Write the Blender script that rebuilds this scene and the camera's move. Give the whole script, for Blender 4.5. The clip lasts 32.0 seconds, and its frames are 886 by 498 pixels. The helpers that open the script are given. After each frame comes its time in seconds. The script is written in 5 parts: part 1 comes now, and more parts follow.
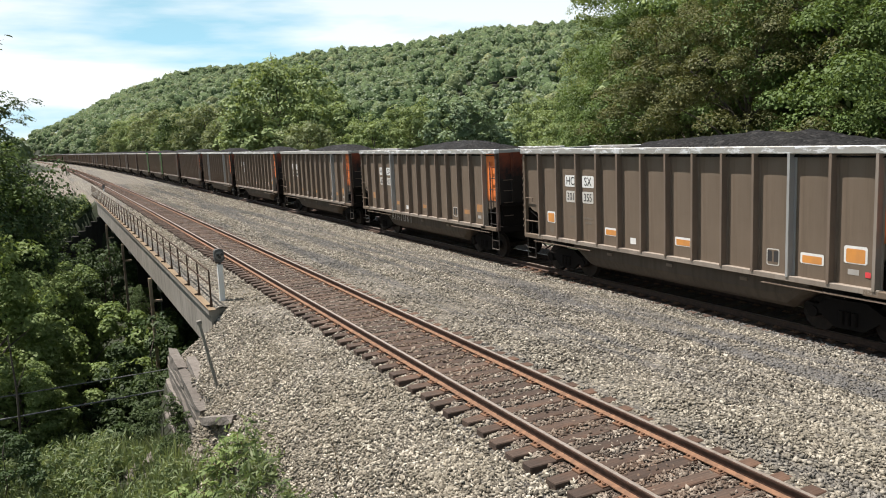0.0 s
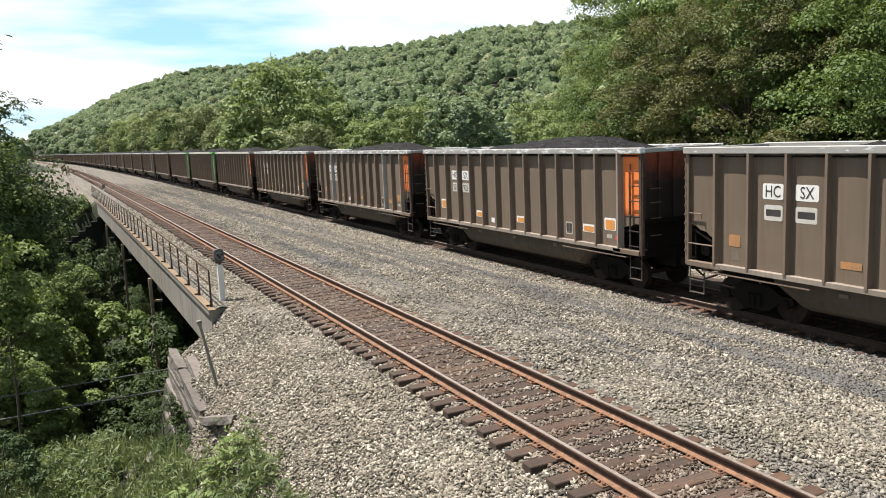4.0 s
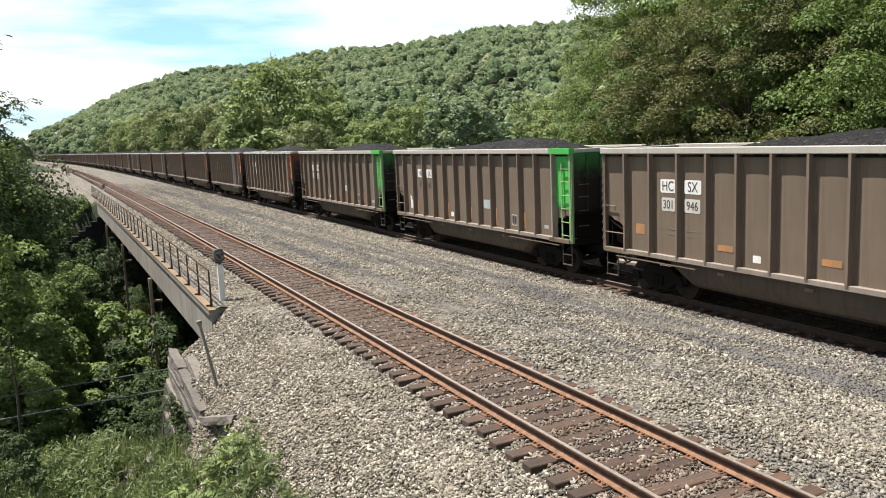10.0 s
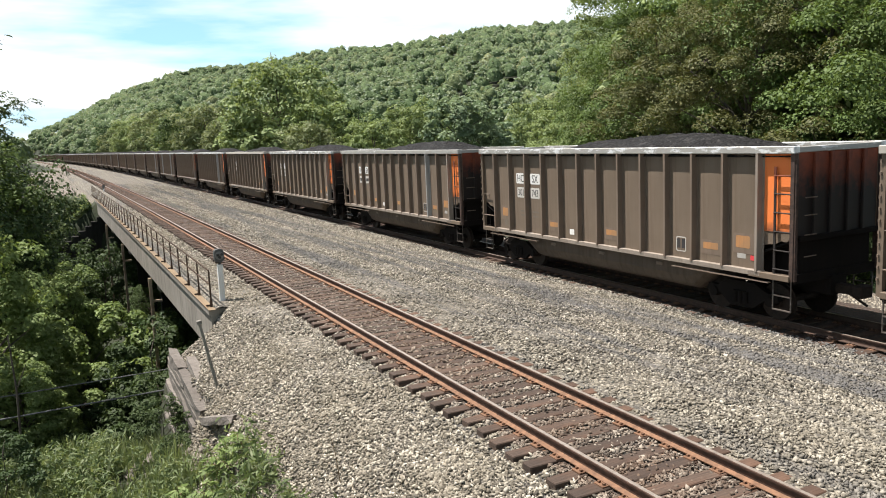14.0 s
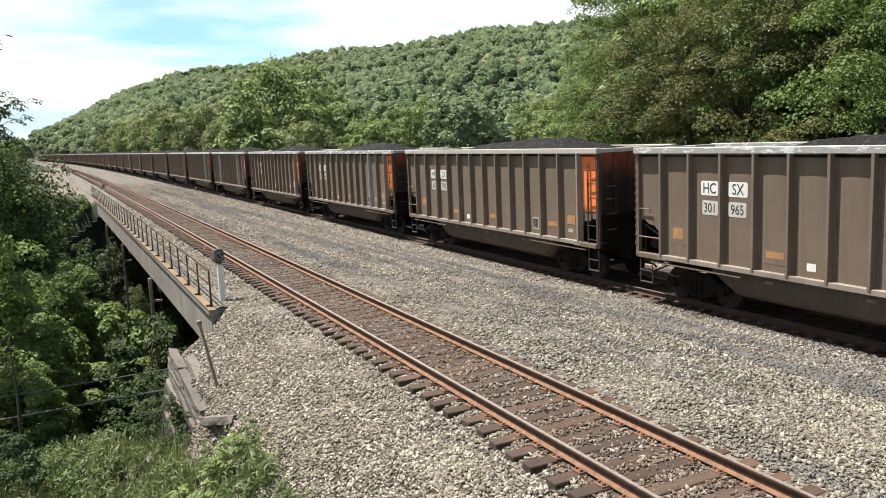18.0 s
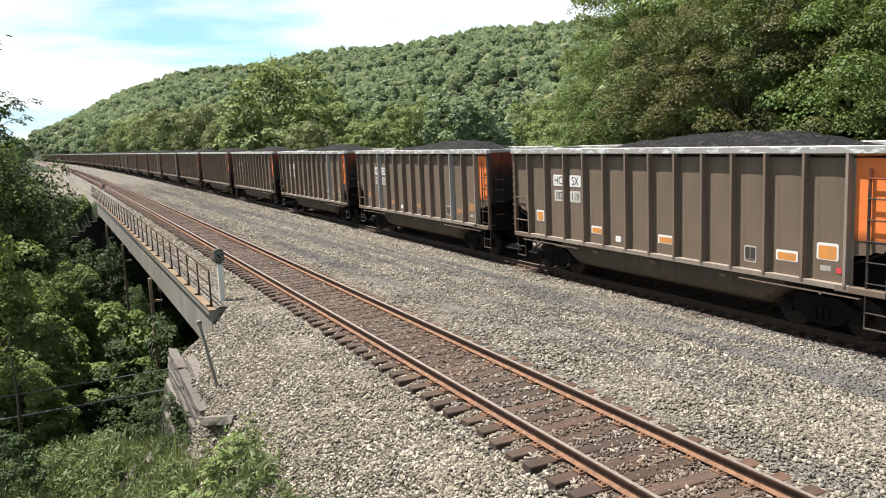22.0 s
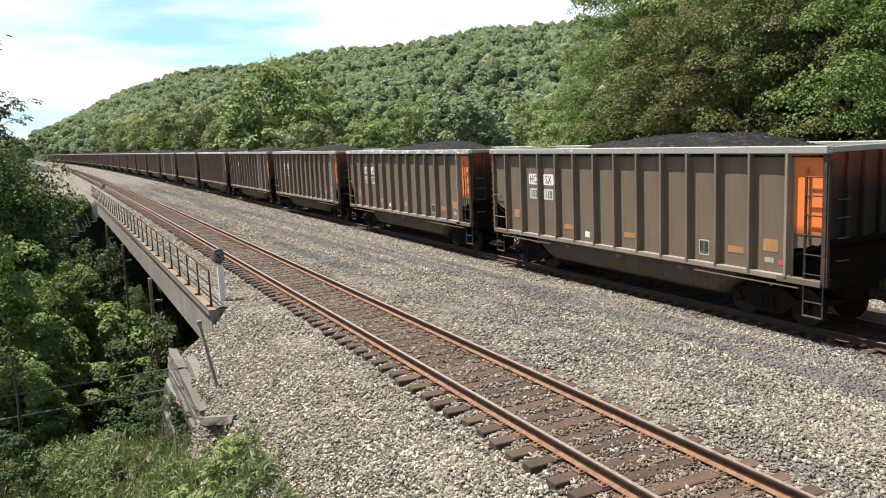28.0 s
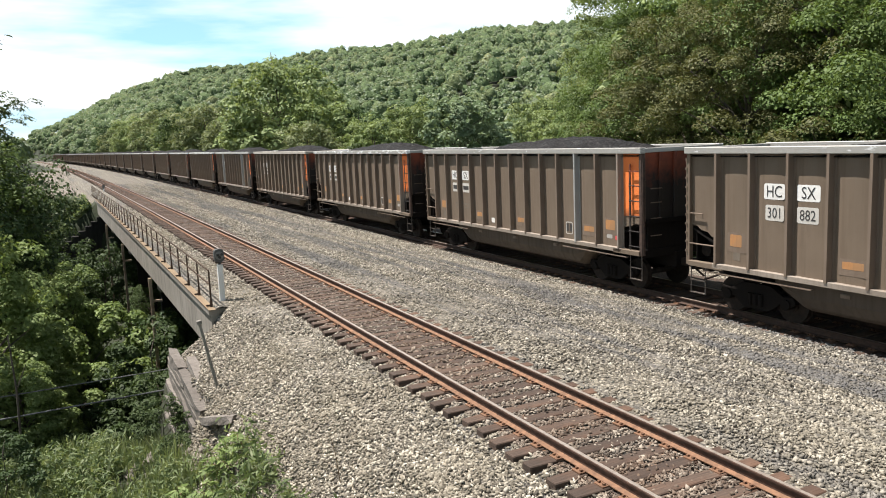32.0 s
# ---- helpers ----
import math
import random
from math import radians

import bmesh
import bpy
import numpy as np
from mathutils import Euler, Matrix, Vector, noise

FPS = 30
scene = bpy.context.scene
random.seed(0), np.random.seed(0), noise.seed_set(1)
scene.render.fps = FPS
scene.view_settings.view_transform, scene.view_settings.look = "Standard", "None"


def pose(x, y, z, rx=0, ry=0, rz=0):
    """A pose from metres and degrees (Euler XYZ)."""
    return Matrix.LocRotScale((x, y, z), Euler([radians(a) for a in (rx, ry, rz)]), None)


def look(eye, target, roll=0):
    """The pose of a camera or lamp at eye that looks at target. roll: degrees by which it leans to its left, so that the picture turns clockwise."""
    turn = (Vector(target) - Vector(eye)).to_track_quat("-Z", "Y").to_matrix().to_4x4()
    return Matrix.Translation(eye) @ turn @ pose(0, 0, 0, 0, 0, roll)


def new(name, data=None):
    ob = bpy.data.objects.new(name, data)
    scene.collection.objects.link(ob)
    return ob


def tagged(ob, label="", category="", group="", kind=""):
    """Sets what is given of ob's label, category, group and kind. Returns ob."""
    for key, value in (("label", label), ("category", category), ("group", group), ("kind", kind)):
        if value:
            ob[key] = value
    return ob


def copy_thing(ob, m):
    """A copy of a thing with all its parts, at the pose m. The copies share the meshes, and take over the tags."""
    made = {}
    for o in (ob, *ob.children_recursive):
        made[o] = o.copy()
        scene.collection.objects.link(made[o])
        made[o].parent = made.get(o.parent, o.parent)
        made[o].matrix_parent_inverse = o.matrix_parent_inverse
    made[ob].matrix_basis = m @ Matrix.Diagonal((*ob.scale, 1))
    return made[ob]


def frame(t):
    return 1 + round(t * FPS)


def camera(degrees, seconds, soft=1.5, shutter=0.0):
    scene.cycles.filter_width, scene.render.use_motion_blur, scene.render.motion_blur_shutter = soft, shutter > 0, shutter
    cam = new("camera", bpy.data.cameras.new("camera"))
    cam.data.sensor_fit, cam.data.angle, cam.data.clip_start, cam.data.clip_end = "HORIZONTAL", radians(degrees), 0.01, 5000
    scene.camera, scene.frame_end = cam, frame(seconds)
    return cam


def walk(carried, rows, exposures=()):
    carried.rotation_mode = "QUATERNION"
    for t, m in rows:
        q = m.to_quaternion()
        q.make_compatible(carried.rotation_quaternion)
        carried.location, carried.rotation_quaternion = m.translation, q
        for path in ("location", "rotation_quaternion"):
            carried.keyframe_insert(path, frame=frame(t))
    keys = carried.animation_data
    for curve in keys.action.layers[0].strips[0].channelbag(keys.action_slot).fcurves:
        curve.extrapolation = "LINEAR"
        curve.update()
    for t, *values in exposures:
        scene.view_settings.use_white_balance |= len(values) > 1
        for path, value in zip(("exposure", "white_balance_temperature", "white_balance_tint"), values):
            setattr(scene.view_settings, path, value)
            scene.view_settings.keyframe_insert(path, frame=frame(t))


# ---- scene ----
# The camera stands still on a bank beside the line.
cam = camera(59.70, 32.0, soft=1.0)
EYE = Vector((-6.672, 0.0, 4.283))
CAM_POSE = Matrix((
    (0.892729, 0.102864, -0.438695, EYE.x),
    (-0.448503, 0.109180, -0.887088, EYE.y),
    (-0.043353, 0.988685, 0.143603, EYE.z),
    (0, 0, 0, 1)))
walk(cam, [(0.0, CAM_POSE), (32.0, CAM_POSE)], exposures=[(0.0, 0.74), (3.0, 0.86), (6.0, 0.96), (14.0, 0.95), (22.0, 0.98), (32.0, 0.96)])

# ---- world and sun ----
SUN_DIR = Vector((-0.62, 0.58, 2.05)).normalized()     # towards the sun
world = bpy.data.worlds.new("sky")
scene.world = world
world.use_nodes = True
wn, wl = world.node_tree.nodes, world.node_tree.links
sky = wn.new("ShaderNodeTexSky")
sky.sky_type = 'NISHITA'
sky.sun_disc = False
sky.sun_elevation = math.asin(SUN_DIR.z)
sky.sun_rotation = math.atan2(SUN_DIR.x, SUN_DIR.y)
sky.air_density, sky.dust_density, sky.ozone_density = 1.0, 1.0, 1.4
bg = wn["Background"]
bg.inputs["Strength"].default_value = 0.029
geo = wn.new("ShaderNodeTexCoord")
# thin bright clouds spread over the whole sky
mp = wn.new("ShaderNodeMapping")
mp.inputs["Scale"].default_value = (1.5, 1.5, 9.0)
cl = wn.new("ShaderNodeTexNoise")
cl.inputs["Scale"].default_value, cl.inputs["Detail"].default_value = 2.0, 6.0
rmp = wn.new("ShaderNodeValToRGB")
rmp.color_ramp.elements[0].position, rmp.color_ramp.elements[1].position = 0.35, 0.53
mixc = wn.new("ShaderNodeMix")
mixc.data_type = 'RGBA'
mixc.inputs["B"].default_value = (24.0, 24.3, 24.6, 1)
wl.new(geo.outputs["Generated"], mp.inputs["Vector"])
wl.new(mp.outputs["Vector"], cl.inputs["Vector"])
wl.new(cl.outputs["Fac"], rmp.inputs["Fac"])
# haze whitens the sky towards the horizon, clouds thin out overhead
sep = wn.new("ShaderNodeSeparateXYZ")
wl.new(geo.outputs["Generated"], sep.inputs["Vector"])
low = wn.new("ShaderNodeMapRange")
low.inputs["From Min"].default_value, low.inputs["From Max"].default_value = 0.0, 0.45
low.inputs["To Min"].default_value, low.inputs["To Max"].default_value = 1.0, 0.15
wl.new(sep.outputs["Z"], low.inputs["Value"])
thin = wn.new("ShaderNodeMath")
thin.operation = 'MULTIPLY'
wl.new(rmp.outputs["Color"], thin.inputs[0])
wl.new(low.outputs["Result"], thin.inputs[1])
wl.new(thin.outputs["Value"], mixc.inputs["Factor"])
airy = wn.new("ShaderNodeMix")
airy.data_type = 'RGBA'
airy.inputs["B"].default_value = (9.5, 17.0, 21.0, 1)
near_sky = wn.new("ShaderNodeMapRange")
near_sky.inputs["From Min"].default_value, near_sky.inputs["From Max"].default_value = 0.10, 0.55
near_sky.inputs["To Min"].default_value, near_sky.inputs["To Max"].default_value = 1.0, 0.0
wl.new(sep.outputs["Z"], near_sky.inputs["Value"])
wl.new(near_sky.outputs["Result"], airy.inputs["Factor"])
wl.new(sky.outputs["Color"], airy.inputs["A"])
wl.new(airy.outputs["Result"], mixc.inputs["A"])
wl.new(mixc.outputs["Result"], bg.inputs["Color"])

sun = new("sun", bpy.data.lights.new("sun", 'SUN'))
sun.data.energy, sun.data.angle, sun.data.color = 5.0, radians(0.55), (1.0, 0.937, 0.875)
sun.matrix_world = look((0, 0, 60), Vector((0, 0, 60)) - SUN_DIR)

# ---- materials ----


class Nodes:
    """Short hand for a node material."""

    def __init__(self, name):
        self.m = bpy.data.materials.new(name)
        self.m.use_nodes = True
        self.n, self.l = self.m.node_tree.nodes, self.m.node_tree.links
        self.b = self.n["Principled BSDF"]
        self.co = self.n.new("ShaderNodeTexCoord")

    def put(self, kind, **inputs):
        node = self.n.new(kind)
        for key, value in inputs.items():
            slot = node.inputs[key.replace("_", " ")]
            if hasattr(value, "is_output"):
                self.l.new(value, slot)
            else:
                slot.default_value = value
        return node

    def coords(self, scale=(1, 1, 1), space="Object"):
        return self.put("ShaderNodeMapping", Vector=self.co.outputs[space], Scale=scale).outputs["Vector"]

    def noise(self, scale, detail=4.0, rough=0.55, vec=None, space="Object"):
        return self.put("ShaderNodeTexNoise", Scale=scale, Detail=detail, Roughness=rough,
                        Vector=vec or self.co.outputs[space]).outputs["Fac"]

    def cells(self, scale, out="Color", vec=None, space="Object"):
        return self.put("ShaderNodeTexVoronoi", Scale=scale, Vector=vec or self.co.outputs[space]).outputs[out]

    def ramp(self, fac, stops):
        node = self.put("ShaderNodeValToRGB", Fac=fac)
        r = node.color_ramp
        while len(r.elements) < len(stops):
            r.elements.new(0.5)
        for e, (pos, col) in zip(r.elements, stops):
            e.position = pos
            e.color = (*(col if isinstance(col, tuple) else (col, col, col)), 1)
        return node.outputs["Color"]

    def mix(self, fac, a, b, how='MIX'):
        node = self.n.new("ShaderNodeMix")
        node.data_type, node.blend_type = 'RGBA', how
        for slot, value in (("Factor", fac), ("A", a), ("B", b)):
            if hasattr(value, "is_output"):
                self.l.new(value, node.inputs[slot])
            else:
                node.inputs[slot].default_value = value if slot == "Factor" else (*value, 1)
        return node.outputs["Result"]

    def bump(self, height, distance=0.01, strength=0.6):
        node = self.put("ShaderNodeBump", Height=height, Distance=distance, Strength=strength)
        self.l.new(node.outputs["Normal"], self.b.inputs["Normal"])

    def done(self, color, rough=0.8, metal=0.0, spec=None):
        for slot, value in (("Base Color", color), ("Roughness", rough), ("Metallic", metal)):
            if hasattr(value, "is_output"):
                self.l.new(value, self.b.inputs[slot])
            else:
                self.b.inputs[slot].default_value = (*value, 1) if slot == "Base Color" else value
        if spec is not None:
            self.b.inputs["Specular IOR Level"].default_value = spec
        return self.m

    def chance(self):
        return self.put("ShaderNodeObjectInfo").outputs["Random"]

    def island(self):
        return self.put("ShaderNodeNewGeometry").outputs["Random Per Island"]


def painted(name, base, dirt, grime=0.5, rough=0.55, scale=1.0, metal=0.0, spec=None):
    """Weathered paint: broad fading, streaks that run down, fine specks."""
    k = Nodes(name)
    broad = k.noise(0.7 * scale, 3)
    streak = k.noise(3.0 * scale, 5, 0.6, k.coords((2.2, 2.2, 0.12)))
    specks = k.noise(45 * scale, 3)
    c = k.mix(k.ramp(broad, [(0.3, 0.0), (0.75, grime)]), base, dirt)
    c = k.mix(k.ramp(streak, [(0.48, 0.0), (0.72, grime * 0.8)]), c, dirt)
    c = k.mix(k.ramp(specks, [(0.58, 0.0), (0.75, 0.35)]), c, tuple(v * 0.5 for v in dirt))
    c = k.mix(k.ramp(k.chance(), [(0.0, 0.0), (1.0, 0.16)]), c, dirt)
    k.bump(specks, 0.002, 0.3)
    return k.done(c, k.ramp(streak, [(0.3, rough), (0.7, min(1, rough + 0.25))]), metal, spec)


def rock(name, stops, size, dust, patch=0.15, relief=0.03, island=False, streaks=0.0):
    """Broken stone: every cell its own grey, broader stains over it."""
    k = Nodes(name)
    cell = k.cells(size)
    tone = k.island() if island else k.put("ShaderNodeSeparateColor", Color=cell).outputs["Red"]
    c = k.ramp(tone, stops)
    c = k.mix(k.ramp(k.noise(patch, 4), [(0.44, 0.0), (0.60, 0.45)]), c, dust)
    c = k.mix(k.ramp(k.noise(1.0, 4, 0.6, k.coords((0.9, 0.05, 1))), [(0.50, 0.0), (0.62, streaks)]), c, (0.115, 0.115, 0.12))
    c = k.mix(k.ramp(k.noise(1.3, 4), [(0.50, 0.0), (0.72, 0.30)]), c, (0.10, 0.09, 0.08))
    c = k.mix(k.ramp(k.noise(2.6, 9, 0.85), [(0.40, 0.50), (0.54, 0.0)]), c, tuple(v * 0.45 for v in dust))
    c = k.mix(k.ramp(k.noise(8.0, 3, 0.8), [(0.40, 0.35), (0.52, 0.0)]), c, tuple(v * 0.4 for v in dust))
    if not island:
        c = k.mix(k.ramp(k.noise(7.0, 3, 0.8), [(0.42, 0.6), (0.50, 0.0)]), c, tuple(v * 0.35 for v in dust))
        c = k.mix(k.ramp(k.noise(9.0, 3, 0.8, k.coords((1, 1, 3))), [(0.53, 0.0), (0.62, 0.55)]), c, tuple(min(0.6, v * 2.0) for v in dust))
        d = k.cells(size, "Distance")
        c = k.mix(k.ramp(d, [(0.35, 0.0), (0.75, 0.75)]), c, (0.035, 0.032, 0.03))
        k.bump(k.ramp(d, [(0.0, 1.0), (0.7, 0.0)]), relief, 1.0)
    else:
        k.bump(k.noise(60, 3), 0.004, 0.5)
    return k.done(c, 0.9)


STONES = [(0.0, (0.045, 0.040, 0.033)), (0.35, (0.165, 0.146, 0.114)), (0.7, (0.34, 0.305, 0.24)), (1.0, (0.62, 0.575, 0.48))]
M_BALLAST = rock("ballast stone", STONES, 17.0, (0.24, 0.21, 0.16), streaks=0.9)
M_BANK = rock("bank stone", STONES, 17.0, (0.26, 0.22, 0.165))
M_STONE = rock("loose ballast stone", STONES, 17.0, (0.29, 0.26, 0.20), island=True, streaks=0.85)
M_STONE_BANK = rock("loose bank stone", STONES, 17.0, (0.30, 0.26, 0.19), island=True)
RUSTY = [(0.0, (0.05, 0.042, 0.035)), (0.5, (0.17, 0.14, 0.11)), (1.0, (0.45, 0.40, 0.33))]
M_BALLAST_RUST = rock("rust-stained ballast", RUSTY, 17.0, (0.15, 0.085, 0.05), 0.5)
M_STONE_RUST = rock("rust-stained loose stone", RUSTY, 17.0, (0.17, 0.10, 0.06), 0.5, island=True)
# rust tones darkened to carry the shade that the train casts
RUSTY_SHADED = [(0.0, (0.022, 0.016, 0.012)), (0.6, (0.070, 0.045, 0.031)), (1.0, (0.17, 0.115, 0.080))]
M_BALLAST_SHADED = rock("coal-dusted rusty ballast", RUSTY_SHADED, 17.0, (0.085, 0.046, 0.028), 0.5)


def m_ground():
    k = Nodes("wooded ground")
    a = k.noise(0.35, 6, space="Object")
    b = k.noise(4.0, 5)
    c = k.ramp(a, [(0.35, (0.016, 0.026, 0.008)), (0.55, (0.024, 0.032, 0.012)), (0.7, (0.034, 0.033, 0.018))])
    c = k.mix(k.ramp(b, [(0.45, 0.0), (0.7, 0.6)]), c, (0.014, 0.012, 0.008))
    k.bump(b, 0.08, 0.8)
    return k.done(c, 0.95)


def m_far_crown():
    """Far crowns: mottled by leaf clumps too small to tell apart, blue raised to paint haze."""
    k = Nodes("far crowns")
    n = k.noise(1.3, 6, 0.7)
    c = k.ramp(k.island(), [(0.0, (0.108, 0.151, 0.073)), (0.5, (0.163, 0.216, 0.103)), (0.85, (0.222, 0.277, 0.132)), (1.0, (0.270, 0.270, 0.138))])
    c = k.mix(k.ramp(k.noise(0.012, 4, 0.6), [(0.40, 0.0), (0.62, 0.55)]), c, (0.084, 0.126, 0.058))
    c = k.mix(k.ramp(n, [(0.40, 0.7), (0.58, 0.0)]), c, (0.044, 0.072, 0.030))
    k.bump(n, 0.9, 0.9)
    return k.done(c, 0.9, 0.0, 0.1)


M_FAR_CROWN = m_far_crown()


def leafy(name, stops, glow=0.28, rough=0.6):
    """Leaves: each its own green, a share of the light passing through."""
    k = Nodes(name)
    stops = [(at, (r * 1.03, g * 1.02, b * 1.5)) for at, (r, g, b) in stops]
    tone = k.ramp(k.island(), stops)
    patch = k.noise(0.23, 3, space="Object")
    tone = k.mix(k.ramp(patch, [(0.35, 0.0), (0.7, 0.5)]), tone, tuple(v * 1.35 for v in stops[-1][1]))
    tone = k.mix(k.ramp(k.chance(), [(0.0, 0.0), (1.0, 0.30)]), tone, (0.075, 0.085, 0.016))
    k.done(tone, rough, 0.0, 0.25)
    tr = k.put("ShaderNodeBsdfTranslucent", Color=k.mix(1.0, tone, (1.0, 0.95, 0.6), "MULTIPLY"))
    mx = k.put("ShaderNodeMixShader", Fac=glow)
    k.l.new(k.b.outputs[0], mx.inputs[1])
    k.l.new(tr.outputs[0], mx.inputs[2])
    k.l.new(mx.outputs[0], k.n["Material Output"].inputs["Surface"])
    return k.m


M_GROUND = m_ground()
M_LEAF = leafy("broad leaves", [(0.0, (0.046, 0.082, 0.016)), (0.5, (0.090, 0.150, 0.028)), (1.0, (0.150, 0.222, 0.046))], 0.30)
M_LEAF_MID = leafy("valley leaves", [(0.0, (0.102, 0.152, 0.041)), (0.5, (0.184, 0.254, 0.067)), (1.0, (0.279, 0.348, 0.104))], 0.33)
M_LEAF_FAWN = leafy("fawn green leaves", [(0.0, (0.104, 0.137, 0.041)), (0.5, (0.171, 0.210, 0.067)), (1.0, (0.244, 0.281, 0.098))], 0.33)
M_LEAF_DARK = leafy("deep green leaves", [(0.0, (0.028, 0.057, 0.015)), (0.5, (0.054, 0.100, 0.024)), (1.0, (0.092, 0.150, 0.038))])
M_LEAF_OLIVE = leafy("olive leaves", [(0.0, (0.045, 0.060, 0.014)), (0.5, (0.090, 0.105, 0.024)), (1.0, (0.145, 0.145, 0.040))])
# deep green darkened further, for the shade beneath trees and bridge
M_LEAF_SHADE_VINE = leafy("shaded vine leaves", [(0.0, (0.016, 0.034, 0.010)), (0.5, (0.032, 0.062, 0.016)), (1.0, (0.060, 0.098, 0.026))])
M_LEAF_PALE = leafy("silvery leaves", [(0.0, (0.081, 0.131, 0.048)), (0.5, (0.144, 0.213, 0.075)), (1.0, (0.250, 0.325, 0.138))])
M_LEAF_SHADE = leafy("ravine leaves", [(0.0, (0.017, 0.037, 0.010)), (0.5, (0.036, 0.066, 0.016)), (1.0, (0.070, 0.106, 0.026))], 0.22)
# bluer than the near leaves, with the haze tint of the far crowns
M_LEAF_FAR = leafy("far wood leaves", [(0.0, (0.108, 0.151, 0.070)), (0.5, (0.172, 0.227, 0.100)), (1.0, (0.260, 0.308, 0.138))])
M_LEAF_BRIGHT = leafy("sunlit shrub leaves", [(0.0, (0.085, 0.135, 0.028)), (0.5, (0.160, 0.235, 0.048)), (1.0, (0.250, 0.320, 0.085))], 0.36)
M_GRASS = leafy("tall weeds", [(0.0, (0.085, 0.135, 0.036)), (0.6, (0.170, 0.235, 0.066)), (1.0, (0.300, 0.345, 0.140))], 0.38)


def m_bark():
    k = Nodes("bark")
    n = k.noise(6, 6, 0.6, k.coords((2, 2, 0.35)))
    k.bump(n, 0.03, 0.9)
    return k.done(k.ramp(n, [(0.3, (0.03, 0.024, 0.018)), (0.7, (0.11, 0.09, 0.07))]), 0.95)


M_BARK = m_bark()


def m_wood(name, dark, light, stain=(0.12, 0.06, 0.035)):
    k = Nodes(name)
    n = k.noise(5, 6, 0.65, k.coords((0.5, 6, 6)))
    s = k.noise(1.2, 3)
    c = k.ramp(n, [(0.3, dark), (0.7, light)])
    c = k.mix(k.ramp(s, [(0.45, 0.0), (0.7, 0.5)]), c, stain)
    c = k.mix(k.ramp(k.chance(), [(0.0, 0.0), (1.0, 0.55)]), c, tuple(v * 0.5 for v in dark))
    k.bump(n, 0.01, 0.8)
    return k.done(c, 0.9)


M_TIE = m_wood("creosoted tie wood", (0.034, 0.023, 0.017), (0.128, 0.084, 0.060), (0.15, 0.07, 0.036))
M_TIE_FAR = m_wood("rust-stained tie wood", (0.040, 0.024, 0.016), (0.125, 0.074, 0.048))
M_TIMBER = m_wood("weathered grey timber", (0.080, 0.070, 0.062), (0.31, 0.275, 0.24), (0.10, 0.08, 0.065))
M_BLEACHED = m_wood("bleached post wood", (0.20, 0.185, 0.16), (0.38, 0.355, 0.31), (0.16, 0.14, 0.12))
M_POLE = m_wood("pole wood", (0.26, 0.20, 0.145), (0.46, 0.37, 0.27), (0.30, 0.16, 0.08))


def m_rust(name, a, b, rough=0.8, metal=0.2, spec=None):
    k = Nodes(name)
    n = k.noise(9, 6, 0.65)
    k.bump(n, 0.004, 0.5)
    return k.done(k.ramp(n, [(0.3, a), (0.7, b)]), rough, metal, spec)


M_RAIL_WEB = m_rust("rusted rail steel", (0.045, 0.026, 0.018), (0.11, 0.06, 0.04))
M_RAIL_TOP = m_rust("worn rail head", (0.40, 0.33, 0.27), (0.56, 0.48, 0.41), 0.42, 0.7)
M_RAIL_FAR = m_rust("brown rail steel", (0.030, 0.018, 0.013), (0.085, 0.048, 0.032))
M_RUST_DARK = m_rust("dark rusty steel", (0.035, 0.026, 0.022), (0.10, 0.06, 0.045))
M_PLATE = m_rust("tie plate rust", (0.105, 0.056, 0.034), (0.27, 0.145, 0.082))
M_STEP = m_rust("worn step steel", (0.05, 0.04, 0.034), (0.17, 0.145, 0.125), 0.6, 0.3)


def m_concrete(name, base, dark):
    k = Nodes(name)
    n = k.noise(0.8, 5)
    s = k.noise(2.5, 5, 0.6, k.coords((2.5, 2.5, 0.15)))
    f = k.noise(30, 3)
    c = k.mix(k.ramp(n, [(0.35, 0.0), (0.7, 0.5)]), base, dark)
    c = k.mix(k.ramp(s, [(0.46, 0.0), (0.70, 0.65)]), c, tuple(v * 0.5 for v in dark))
    c = k.mix(k.ramp(f, [(0.5, 0.0), (0.8, 0.3)]), c, dark)
    k.bump(f, 0.004, 0.5)
    return k.done(c, 0.9)


def scuffed(name, start):
    """Dull aluminium rubbed bright where loaders knocked it."""
    k = Nodes(name)
    rub = k.noise(1.1, 5, 0.7, k.coords((1, 1.6, 6)))
    fine = k.noise(14, 4)
    c = k.mix(k.ramp(rub, [(start, 0.0), (start + 0.05, 1.0)]), (0.37, 0.36, 0.335), (0.76, 0.77, 0.77))
    c = k.mix(k.ramp(fine, [(0.52, 0.0), (0.75, 0.4)]), c, (0.27, 0.25, 0.22))
    k.bump(fine, 0.006, 0.5)
    return k.done(c, k.ramp(rub, [(0.45, 0.65), (0.6, 0.35)]), 0.25)


M_CONCRETE = m_concrete("weathered concrete", (0.29, 0.265, 0.23), (0.14, 0.125, 0.105))
M_GALV = painted("galvanised steel", (0.40, 0.40, 0.39), (0.27, 0.26, 0.24), 0.5, 0.5, 1.0, 0.3)
M_BODY = painted("dusty grey-brown aluminium", (0.168, 0.125, 0.088), (0.106, 0.078, 0.053), 0.6, 0.65)
M_TUB = painted("dirty brown belly", (0.105, 0.078, 0.055), (0.048, 0.035, 0.026), 0.6, 0.8)
M_END_BLACK = painted("soot-blackened slope sheet", (0.012, 0.011, 0.010), (0.026, 0.021, 0.018), 0.5, 0.85, spec=0.08)
